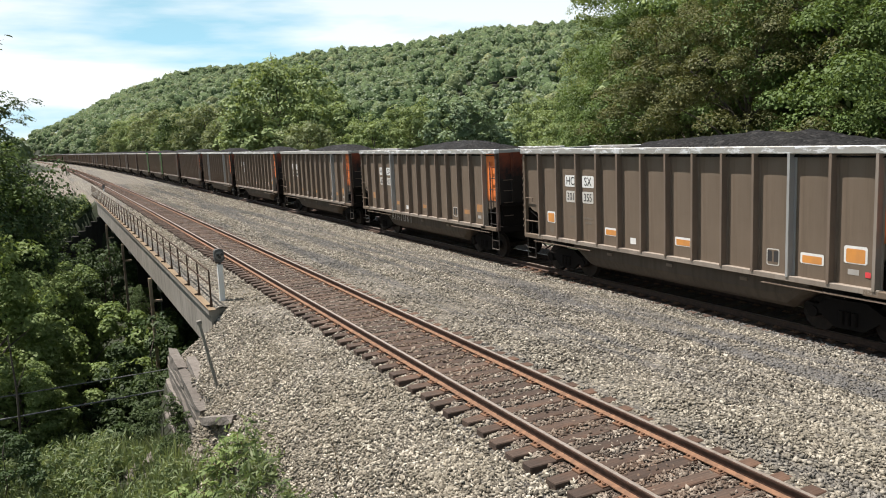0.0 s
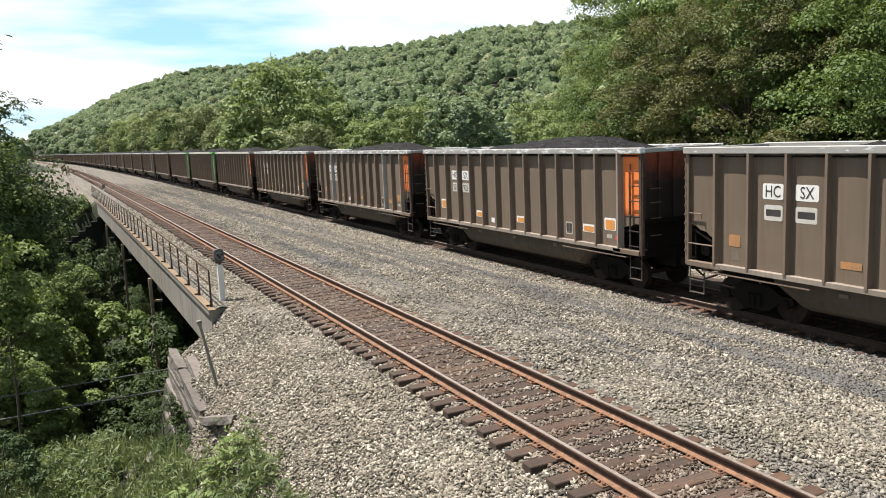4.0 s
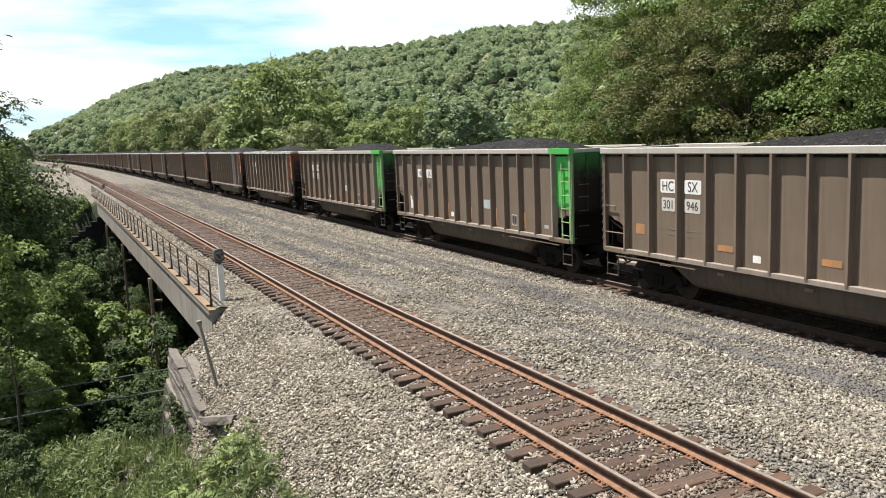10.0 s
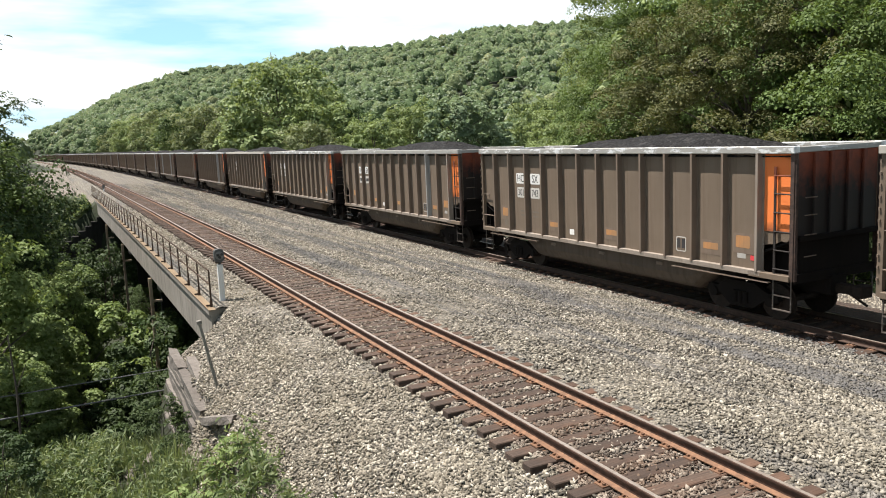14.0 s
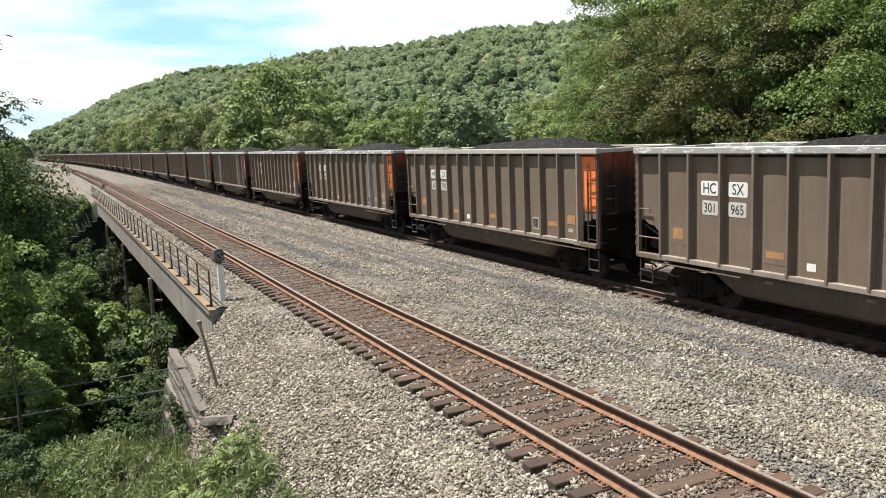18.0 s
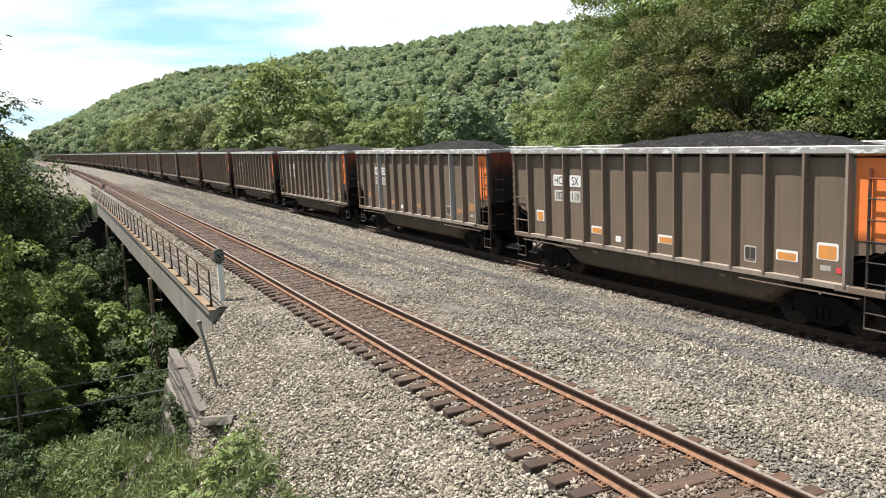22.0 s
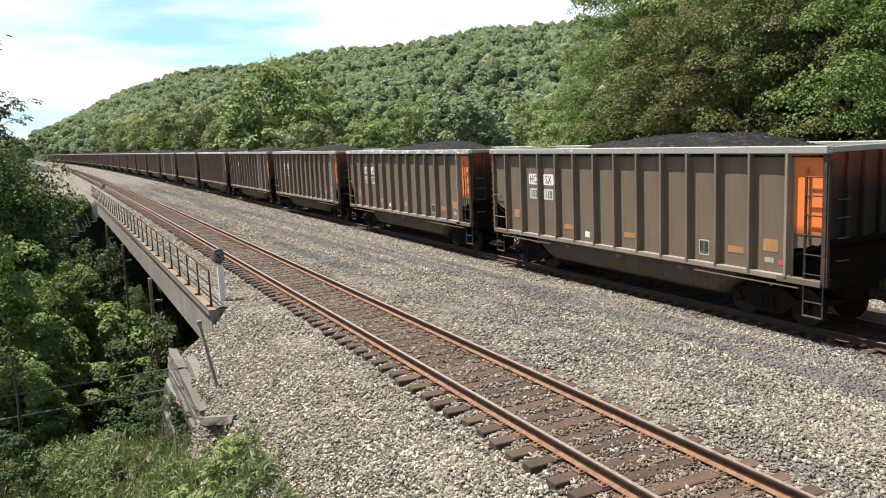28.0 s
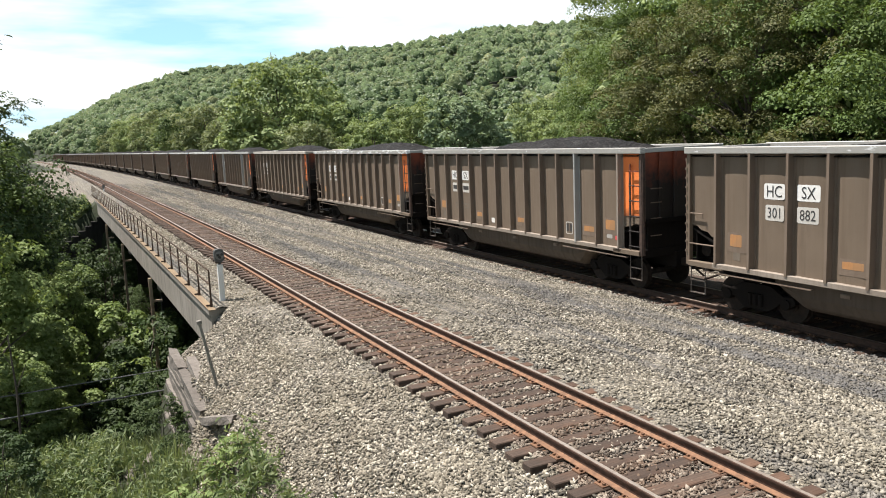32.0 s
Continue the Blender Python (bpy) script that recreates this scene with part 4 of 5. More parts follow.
PROTO = {
    "near": make_tree("tree", "tall broad-leaved tree with dense bright green foliage", 1, 15, 5.2, 1.0, 62000, 0.118, M_LEAF, 120, 18, 0.26, 1.0),
    "olive": make_tree("tree", "drooping olive-green tree with brownish foliage", 2, 13, 4.8, 0.6, 60000, 0.108, M_LEAF_OLIVE, 110, 26, 0.24, 0.98),
    "dark": make_tree("tree", "dark green broad-leaved tree", 3, 14, 4.6, 0.5, 56000, 0.118, M_LEAF_DARK, 120, 18, 0.24, 1.0),
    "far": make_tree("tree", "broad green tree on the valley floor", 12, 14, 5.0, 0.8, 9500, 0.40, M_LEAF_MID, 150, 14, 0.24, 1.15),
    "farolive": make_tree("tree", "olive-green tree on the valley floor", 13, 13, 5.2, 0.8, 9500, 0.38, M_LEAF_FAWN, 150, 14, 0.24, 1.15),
    "fardark": make_tree("tree", "dark green tree on the valley floor", 14, 14, 5.0, 0.8, 9500, 0.40, M_LEAF_DARK, 150, 14, 0.24, 1.15),
    "pale": make_tree("tree", "silvery green poplar with fluttering leaves", 4, 13, 4.2, 0.8, 10000, 0.40, M_LEAF_PALE, 110, 18, 0.2, 1.1),
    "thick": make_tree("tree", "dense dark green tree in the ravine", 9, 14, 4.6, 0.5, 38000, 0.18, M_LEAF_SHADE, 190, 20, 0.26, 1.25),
    "thickgreen": make_tree("tree", "dense green tree rising from the ravine", 10, 14, 4.8, 0.5, 38000, 0.18, M_LEAF, 190, 20, 0.26, 1.25),
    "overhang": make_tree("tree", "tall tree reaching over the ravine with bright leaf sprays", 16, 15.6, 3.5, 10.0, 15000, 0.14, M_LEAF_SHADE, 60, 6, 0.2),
    "sunny": make_tree("tree", "sunlit yellow-green tree rising from the ravine", 18, 11.8, 3.5, 1.5, 26000, 0.17, M_LEAF_BRIGHT, 100, 14, 0.18),
    "lime": make_tree("tree", "tall dense tree with bright yellow-green foliage", 20, 19.5, 4.7, 0.6, 66000, 0.125, M_LEAF_BRIGHT, 200, 24, 0.28, 0.9),
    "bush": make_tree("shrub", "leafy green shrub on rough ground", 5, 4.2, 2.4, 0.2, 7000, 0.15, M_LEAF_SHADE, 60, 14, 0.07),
    "darkbush": make_tree("shrub", "vine-covered shrub beneath the bridge, shade put into its leaf colour", 15, 4.2, 2.2, 0.1, 7000, 0.16, M_LEAF_SHADE_VINE, 60, 14, 0.07),
    "sumac": make_tree("shrub", "yellow-green sumac shrub with layered foliage", 6, 4.6, 2.8, 0.6, 9000, 0.16, M_LEAF_BRIGHT, 42, 14, 0.07),
}
for k, proto in enumerate(PROTO.values()):
    x, y = -60 - 12 * (k % 4), -60 - 18 * (k // 4)
    proto.matrix_basis = pose(x, y, float(ground_z(x, y)) - 0.2)

rng_t = random.Random(4)
# behind the train, close
for kind, x, y, s in (("lime", 26.0, 38.5, 1.0), ("near", 23.0, 33.0, 0.98), ("olive", 20.8, 28.0, 0.95), ("near", 22.8, 18.4, 1.0), ("olive", 22.6, 21.8, 1.08),
                      ("olive", 20.2, 24.2, 0.92), ("near", 21.0, 14.8, 1.05), ("near", 23.5, 26.5, 1.05),
                      ("far", 27, 32, 1.1), ("far", 29, 27, 1.2), ("fardark", 28, 21, 1.2), ("far", 27, 15, 1.2), ("farolive", 31, 36, 1.0), ("far", 33, 22, 1.3),
                      ("darkbush", 18.8, 27, 1.1), ("darkbush", 18.6, 22.5, 1.0), ("darkbush", 18.5, 18.5, 1.1), ("darkbush", 18.7, 14.5, 1.1), ("darkbush", 19.0, 32, 1.0)):
    plant(PROTO[kind], x, y, s, rng_t.uniform(0, 360))
# across the valley floor, beyond the train
for kind, x, y, s in (("far", 21, 104, 1.28), ("far", 27, 110, 1.12), ("pale", 33, 76, 0.95), ("far", 40, 100, 0.95), ("fardark", 45, 92, 0.8), ("far", 34, 120, 1.0),
                      ("pale", 38, 78, 0.85), ("far", 28, 88, 0.75), ("farolive", 25, 125, 1.0), ("farolive", 15, 140, 1.05), ("fardark", 12, 150, 1.0), ("far", 21, 155, 1.05),
                      ("far", 10, 175, 1.0), ("farolive", 17, 190, 1.2), ("far", 6, 215, 1.1), ("fardark", 20, 205, 1.25), ("far", 3, 250, 1.1), ("farolive", 0, 285, 1.1),
                      ("fardark", -3, 330, 1.2), ("far", 10, 260, 1.2), ("far", 47, 75, 0.7), ("far", 52, 84, 0.85), ("pale", 50, 66, 0.62), ("far", 36, 62, 0.55),
                      ("bush", 28, 68, 1.5), ("far", 30, 138, 1.1), ("bush", 33, 58, 1.5), ("bush", 40, 56, 1.5), ("far", 46, 60, 0.6), ("far", 35, 150, 1.15),
                      ("fardark", 48, 120, 1.0), ("far", 60, 100, 1.0), ("farolive", 20, 88, 0.7), ("bush", 19, 74, 1.5), ("farolive", 17, 118, 0.8), ("far", 14, 108, 0.75),
                      ("far", 24, 98, 0.9), ("fardark", 31, 100, 0.9), ("far", 44, 110, 0.9), ("farolive", 55, 72, 0.7)):
    x += max(0.0, 14.0 + 4.2 * s - float(line_off(x, y)))      # clear of the train
    plant(PROTO[kind], x, y, s, rng_t.uniform(0, 360))
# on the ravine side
# some dark shrubs under the deck are added to fill out its shade
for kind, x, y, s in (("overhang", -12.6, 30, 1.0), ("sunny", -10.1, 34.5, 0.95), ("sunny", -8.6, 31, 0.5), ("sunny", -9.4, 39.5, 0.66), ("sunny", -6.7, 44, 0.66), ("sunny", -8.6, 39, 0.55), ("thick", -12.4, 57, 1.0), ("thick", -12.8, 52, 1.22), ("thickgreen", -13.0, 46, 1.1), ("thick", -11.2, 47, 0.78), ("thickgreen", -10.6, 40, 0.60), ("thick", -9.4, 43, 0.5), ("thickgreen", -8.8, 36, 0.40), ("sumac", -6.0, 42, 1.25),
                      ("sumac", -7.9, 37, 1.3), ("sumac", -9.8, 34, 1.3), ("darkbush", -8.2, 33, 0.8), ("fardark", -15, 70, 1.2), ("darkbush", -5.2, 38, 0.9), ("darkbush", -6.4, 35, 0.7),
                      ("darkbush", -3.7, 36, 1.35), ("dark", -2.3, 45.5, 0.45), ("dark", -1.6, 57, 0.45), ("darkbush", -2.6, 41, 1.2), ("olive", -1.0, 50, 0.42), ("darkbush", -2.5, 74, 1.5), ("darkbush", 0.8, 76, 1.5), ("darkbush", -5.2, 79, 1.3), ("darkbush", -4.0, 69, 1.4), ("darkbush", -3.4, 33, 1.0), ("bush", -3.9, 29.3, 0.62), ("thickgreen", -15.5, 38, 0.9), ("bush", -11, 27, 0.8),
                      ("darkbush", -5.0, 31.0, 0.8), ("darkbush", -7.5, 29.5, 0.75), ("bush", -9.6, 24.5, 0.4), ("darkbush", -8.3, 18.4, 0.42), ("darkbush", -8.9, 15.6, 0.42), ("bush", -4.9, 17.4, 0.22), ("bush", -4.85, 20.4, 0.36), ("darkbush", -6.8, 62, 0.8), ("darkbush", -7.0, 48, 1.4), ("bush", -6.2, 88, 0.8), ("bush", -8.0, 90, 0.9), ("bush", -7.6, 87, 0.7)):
    plant(PROTO[kind], x, y, s, rng_t.uniform(0, 360))


def build_weeds():
    """Tall weeds on the near bank: bent stems set with narrow leaves."""
    rng = np.random.default_rng(21)
    n = 15000
    x, y = rng.uniform(-13, -3.6, n), rng.uniform(7, 27, n)
    emb, d = embankment(x, y)
    patchy = wobble(x, y, 0.9, 1.0)
    keep = (d > 2.3 + 0.5 * wobble(x, y, 1.2)) & (patchy > -0.35) & ((y < 15.5) | (x < -5.0) & (y < 18) | (x < -6.0) & (y < 21)) | (d > 1.3) & (d < 2.4) & (y < 15.5) & (patchy > 0.15)
    x, y = x[keep], y[keep]
    z = ground_z(x, y)
    n = len(x)
    h = rng.uniform(0.25, 0.95, n) * (0.75 + 0.35 * wobble(x, y, 1.7, 4.0))
    per = 12
    t = np.linspace(0.1, 1, per)
    lean = rng.normal(0, 0.22, (n, 2))
    c = np.stack([x[:, None] + lean[:, :1] * t * h[:, None] + rng.normal(0, 0.05, (n, per)),
                  y[:, None] + lean[:, 1:] * t * h[:, None] + rng.normal(0, 0.05, (n, per)),
                  z[:, None] + t * h[:, None]], -1)
    way = rng.normal(0, 0.8, (n * per, 3))
    me = leaf_mesh("weeds", c.reshape(-1, 3), way, 0.15, rng, M_GRASS, 0.4, 0.55, 0.13)
    tagged(new("weeds", me), "tall yellow-green weeds on the bank", "weeds", kind="stuff")


build_weeds()


def build_grass():
    """Grass blades and thin stalks standing among the weeds."""
    rng = np.random.default_rng(27)
    n = 26000
    x, y = rng.uniform(-12, -3.4, n), rng.uniform(8, 23, n)
    emb, d = embankment(x, y)
    keep = (d > 2.0 + 0.5 * wobble(x, y, 0.8, 2.0)) & (wobble(x, y, 1.3, 5.0) > -0.5) & ((x < -4.9) | (y < 17))
    x, y = x[keep], y[keep]
    z = ground_z(x, y)
    n = len(x)
    h = rng.uniform(0.3, 1.05, n) * (0.7 + 0.3 * wobble(x, y, 1.1, 8.0))
    a = rng.uniform(0, 2 * np.pi, n)
    lean = rng.uniform(0.05, 0.45, n) * h
    side = np.stack([-np.sin(a), np.cos(a), np.zeros(n)], -1) * rng.uniform(0.006, 0.016, n)[:, None]
    way = np.stack([np.cos(a), np.sin(a), np.zeros(n)], -1)
    root = np.stack([x, y, z - 0.02], -1)
    up = np.array([0, 0, 1.0])
    mid = root + way * (lean * 0.35)[:, None] + up * (h * 0.6)[:, None]
    tip = root + way * lean[:, None] + up * h[:, None]
    co = np.stack([root - side, root + side, mid + side * 0.8, mid - side * 0.8, tip], 1).reshape(-1, 3)
    b = np.arange(n)[:, None] * 5
    f = np.concatenate([b + np.array([[0, 1, 2]]), b + np.array([[0, 2, 3]]), b + np.array([[3, 2, 4]])])
    tagged(new("grass", raw_mesh("grass", co, f, M_GRASS)), "long green grass blades on the bank", "grass", kind="stuff")


build_grass()


def build_rubble():
    """Broken stones fallen at the foot of the crib wall."""
    rng = random.Random(17)
    for k in range(60):
        x, y = rng.uniform(-5.9, -4.35), rng.uniform(16.2, 20)
        r = rng.uniform(0.05, 0.15)
        bm = bmesh.new()
        bmesh.ops.create_icosphere(bm, subdivisions=1, radius=r)
        for v in bm.verts:
            v.co *= rng.uniform(0.7, 1.2)
            v.co.z *= 0.7
        o = part("rubble_stone", bm, M_RUBBLE, None)
        o.matrix_basis = pose(x, y, float(ground_z(x, y)) + r * 0.25, 0, 0, rng.uniform(0, 360))
        tagged(o, "broken grey stone lying at the timber wall", "stone", "rubble below the wall")


M_RUBBLE = m_concrete("rough rubble", (0.20, 0.18, 0.15), (0.10, 0.085, 0.07))
build_rubble()


def frond(start, turn, length, rise, pairs, leaflet, rng):
    """A feathered leaf: an arching rib with paired drooping leaflets. Gives the rib's points and the leaflets' corners."""
    way = np.array([math.cos(turn), math.sin(turn), 0.0])
    out = np.array([-way[1], way[0], 0.0])
    rib, co = [], []
    for k in range(pairs + 1):
        t = k / pairs
        p = np.array(start, float) + way * length * t + np.array([0, 0, length * (rise * t - (rise + 0.35) * t * t)])
        rib.append(p)
        if k < 1:
            continue
        size = leaflet * (0.65 + 0.7 * math.sin(math.pi * min(1, t * 0.9 + 0.08))) * rng.uniform(0.8, 1.15)
        for side in ((-1, 1) if k < pairs else (0,)):
            d = out * side + way * (0.45 if side else 1.0) + np.array([0, 0, rng.uniform(-0.6, -0.05)])
            d /= np.linalg.norm(d)
            w = np.cross(d, np.array([0, 0, 1.0]) + 0.35 * rng.normal(0, 1, 3))
            w /= np.linalg.norm(w)
            co += [p, p + d * size * 0.45 + w * size * 0.19, p + d * size, p + d * size * 0.45 - w * size * 0.19]
    return rib, co


def thin_stem(points, r):
    bm = bmesh.new()
    ring = None
    for k, q in enumerate(points):
        w = r * (1.15 - k / len(points))
        nxt = [bm.verts.new(Vector(q) + Vector(d) * w) for d in ((1, 0, 0), (0, 1, 0), (-1, 0, 0), (0, -1, 0))]
        if ring:
            for m in range(4):
                bm.faces.new((ring[m], ring[(m + 1) % 4], nxt[(m + 1) % 4], nxt[m]))
        ring = nxt
    return bm


def build_sprig(x, y, seed, tall):
    """A young tree of heaven: a bent stem with long feathered leaves round its upper half."""
    rng = np.random.default_rng(seed)
    plant_ob = tagged(empty("sapling"), "young plant with long feathered green leaves", "plant", "saplings on the ballast bank")
    plant_ob.matrix_basis = pose(x, y, float(ground_z(x, y)) - 0.03)
    lean, a0 = rng.uniform(0.1, 0.35) * tall, rng.uniform(0, 6.28)
    stem = [(math.cos(a0) * lean * t * t, math.sin(a0) * lean * t * t, tall * t) for t in np.linspace(0, 1, 8)]
    part("stem", thin_stem(stem, 0.012), M_STEM, plant_ob, "thin reddish stem")
    co = []
    count = 7 + int(tall * 5)
    for k in range(count):
        t = 0.30 + 0.70 * k / (count - 1)
        at = stem[min(7, int(t * 7))]
        rib, c = frond(at, a0 + k * 2.4 + rng.uniform(-0.4, 0.4), tall * rng.uniform(0.45, 0.75) * (1.15 - 0.5 * t), rng.uniform(0.35, 0.9), 8, 0.135, rng)
        part("leaf_rib", thin_stem(rib, 0.005), M_STEM, plant_ob)
        co += c
    co = np.array(co)
    leaves = new("foliage", raw_mesh("foliage", co, np.arange(len(co)).reshape(-1, 4), M_LEAF_BRIGHT))
    leaves.parent = plant_ob


M_STEM = m_rust("reddish stem", (0.10, 0.06, 0.03), (0.17, 0.11, 0.05), 0.8, 0.0)
for k, (x, y, tall) in enumerate(((-4.2, 15.0, 0.55), (-4.05, 13.9, 0.62), (-4.45, 14.3, 0.65), (-4.85, 13.6, 0.75), (-5.15, 14.6, 0.6))):
    build_sprig(x, y, 50 + k, tall)


def build_overhang_sprays():
    """The leafy twigs of a locust that reach in over the ravine."""
    rng = np.random.default_rng(77)
    tree = tagged(empty("locust_tree"), "slender locust tree with feathered leaves against the sky", "tree")
    bx, by = -11.2, 30.0
    tree.matrix_basis = pose(bx, by, float(ground_z(bx, by)) - 0.2)
    foot = float(ground_z(bx, by)) - 0.2
    trunk = [(0.05 * k, 0, 1.9 * k) for k in range(10)]
    bm = bmesh.new()
    for a, b in zip(trunk, trunk[1:]):
        rod(bm, a, b, 0.13 - 0.010 * trunk.index(a), 7, 0.12 - 0.010 * trunk.index(a))
    part("trunk", bm, M_BARK, tree)
    co = []
    for ex, ez, z0, n, reach in ((3.45, 8.15, 6.2, 5, 0.32), (4.0, 6.1, 3.8, 22, 0.42), (3.75, 5.6, 3.3, 22, 0.46), (3.35, 6.1, 3.5, 22, 0.5), (3.3, 4.5, 2.6, 22, 0.55), (3.0, 3.7, 2.0, 22, 0.6), (2.8, 5.0, 3.0, 20, 0.6)):
        limb = [(0.3 + (ex - 0.3) * t, 0.4 * math.sin(ex * 9 + ez) * t, z0 - foot + (ez - z0) * (1.5 * t - 0.5 * t * t)) for t in np.linspace(0, 1, 9)]
        part("limb", thin_stem(limb, 0.045), M_BARK, tree)
        for k in range(n):
            t = 1.0 - 0.42 * k / n
            at = limb[min(8, int(t * 8 + 0.5))]
            rib, c = frond(np.array(at) + rng.normal(0, 0.06, 3), rng.uniform(-1.9, 1.9), reach * rng.uniform(0.7, 1.2), rng.uniform(-0.1, 0.6), 8, 0.115, rng)
            co += c
    co = np.array(co)
    leaves = new("foliage", raw_mesh("foliage", co, np.arange(len(co)).reshape(-1, 4), M_LEAF_SHADE))
    leaves.parent = tree


build_overhang_sprays()

# a thin dead stalk on the bank, and the mast on the ridge
bm = bmesh.new()
rod(bm, (0, 0, -0.1), (-0.05, 0.02, 0.5), 0.008, 5)
rod(bm, (-0.05, 0.02, 0.5), (-0.13, 0.0, 0.85), 0.006, 5, 0.003)
stalk = tagged(part("dead_stalk", bm, M_STEM, None), "thin dead stalk standing in the ballast", "stalk")
stalk.matrix_basis = pose(-3.20, 10.95, float(ground_z(-3.20, 10.95)))
mx, my = EYE.x + 700 * math.sin(radians(14.66)), 700 * math.cos(radians(14.66))
bm = bmesh.new()
mz = float(ground_z(mx, my))
rod(bm, (0, 0, 0), (0, 0, 83 - mz), 0.45, 6, 0.25)
rod(bm, (-1.2, 0, 79 - mz), (1.2, 0, 79 - mz), 0.25, 5)
mast = tagged(part("radio_mast", bm, M_GALV, None), "slim grey radio mast on the ridge", "mast")
mast.matrix_basis = pose(mx, my, mz)


def build_far_grass():
    """Rank grass and brush on the bank past the bridge."""
    rng = np.random.default_rng(41)
    n = 12000
    y = 84.7 + 66 * rng.uniform(0, 1, n) ** 2
    x = rng.uniform(-14, -3.6, n) - (y - 18) ** 2 / (2 * CURVE_RADIUS)
    emb, d = embankment(x, y)
    keep = d > np.where(y < 96, 0.15, 1.6) + 0.5 * wobble(x, y, 2.0)
    x, y = x[keep], y[keep]
    z = ground_z(x, y) + rng.uniform(0, 0.7, len(x))
    way = rng.normal(0, 0.6, (len(x), 3))
    me = leaf_mesh("brush", np.stack([x, y, z], -1), way, 0.42, rng, M_GRASS, 0.3)
    tagged(new("brush", me), "rank green brush on the far bank", "brush", kind="stuff")


build_far_grass()

bm = bmesh.new()
rod(bm, (0, 0, -0.3), (0.05, 0.02, 1.4), 0.035, 6, 0.028)
rod(bm, (0.05, 0.02, 1.4), (0.0, 0.05, 3.0), 0.028, 6, 0.018)
rod(bm, (0.05, 0.02, 1.4), (0.35, 0.1, 2.1), 0.014, 5, 0.008)
rod(bm, (0.02, 0.03, 2.1), (-0.3, 0.0, 2.7), 0.012, 5, 0.006)
snag = tagged(part("bare_sapling", bm, M_BARK, None), "thin dark bare sapling among the weeds", "sapling")
snag.matrix_basis = pose(-8.3, 24.0, -3.6)

# ---- the coal train ----
CAR = 16.07                    # from car to car
HALF = 7.18                    # half a body's length
TOP, SILL = 4.27, 1.29         # above the rail
LEAD = 23.34                   # where the far corner of the first car stands at 0 s
PACE = (9.980, 0.00978)         # speed in m/s, and half its gain
SLACK = {1: 0.05, 3: -0.06, 4: -0.115, 5: -0.115, 6: -0.115, 7: -0.26, 8: -0.26, 11: 0.06, 12: 0.02, 13: -0.03, 14: -0.02, 16: 0.03, 18: 0.015, 21: -0.03}      # play in the couplings


def gone(t):
    """Metres that the train has rolled at t seconds."""
    return PACE[0] * t + PACE[1] * t * t


POSTS = [HALF - o for o in (1.08, 2.13, 3.21, 4.24, 5.23, 6.26, 7.25, 8.25, 9.24, 10.22, 11.22, 12.27, 13.33)]
MESH = {}


def shared(name, key, make, material, parent, m=None, label=""):
    """A part on a mesh that all alike parts share."""
    if key not in MESH:
        ob = part(name, make(), material, parent, label)
        MESH[key] = ob.data
    else:
        ob = new(name, MESH[key])
        ob.parent = parent
        if label:
            ob["label"] = label
    if m is not None:
        ob.matrix_basis = m
    return ob


def make_side():
    """One side sheet with its lower corners cut away over the trucks."""
    bm = bmesh.new()
    o = [(POSTS[0], SILL), (POSTS[0], 1.93), (HALF - 0.80, 1.98), (HALF - 0.68, 2.08), (HALF - 0.45, 2.12), (HALF - 0.30, 2.22), (HALF - 0.05, 2.26),
         (HALF - 0.05, TOP - 0.1), (-HALF + 0.05, TOP - 0.1), (-HALF + 0.05, 2.17), (-HALF + 0.18, 2.16), (-HALF + 0.30, 2.06), (-HALF + 0.45, 2.07),
         (-HALF + 0.62, 1.98), (-HALF + 0.80, 1.97), (POSTS[-1], 1.90), (POSTS[-1], SILL)]
    return prism_x(bm, o, -0.02, 0.02)


def make_panel():
    """One bay of the side, pressed outwards a little."""
    bm = bmesh.new()
    rows = []
    for u in (-0.5, -0.46, -0.40, -0.30, 0.0, 0.30, 0.40, 0.46, 0.5):
        x = -0.026 * (1 - (2 * abs(u)) ** 4)
        rows.append([bm.verts.new((x, u, z)) for z in (SILL + 0.03, SILL + 0.12, TOP - 0.3, TOP - 0.15)])
    for a, b in zip(rows, rows[1:]):
        for i in range(3):
            f = bm.faces.new((a[i], a[i + 1], b[i + 1], b[i]))
            f.smooth = True
    bmesh.ops.recalc_face_normals(bm, faces=bm.faces)
    return bm


def make_end_panel():
    bm = bmesh.new()
    o = [(POSTS[-1] - 0.02, 2.27), (POSTS[-1] - 0.02, TOP - 0.12), (-HALF + 0.06, TOP - 0.12), (-HALF + 0.06, 2.30)]
    return prism_x(bm, o, -0.006, 0.006)


def make_chord():
    return boxes((-0.10, 0.10, -HALF, HALF, TOP - 0.17, TOP), bevel=0.015)


def make_end_chord():
    return boxes((-1.42, 1.42, -0.08, 0.08, TOP - 0.15, TOP - 0.02), bevel=0.012)


def make_sill():
    return boxes((-0.09, 0.09, POSTS[-1] - 0.12, POSTS[0] + 0.12, SILL - 0.10, SILL + 0.03), bevel=0.01)


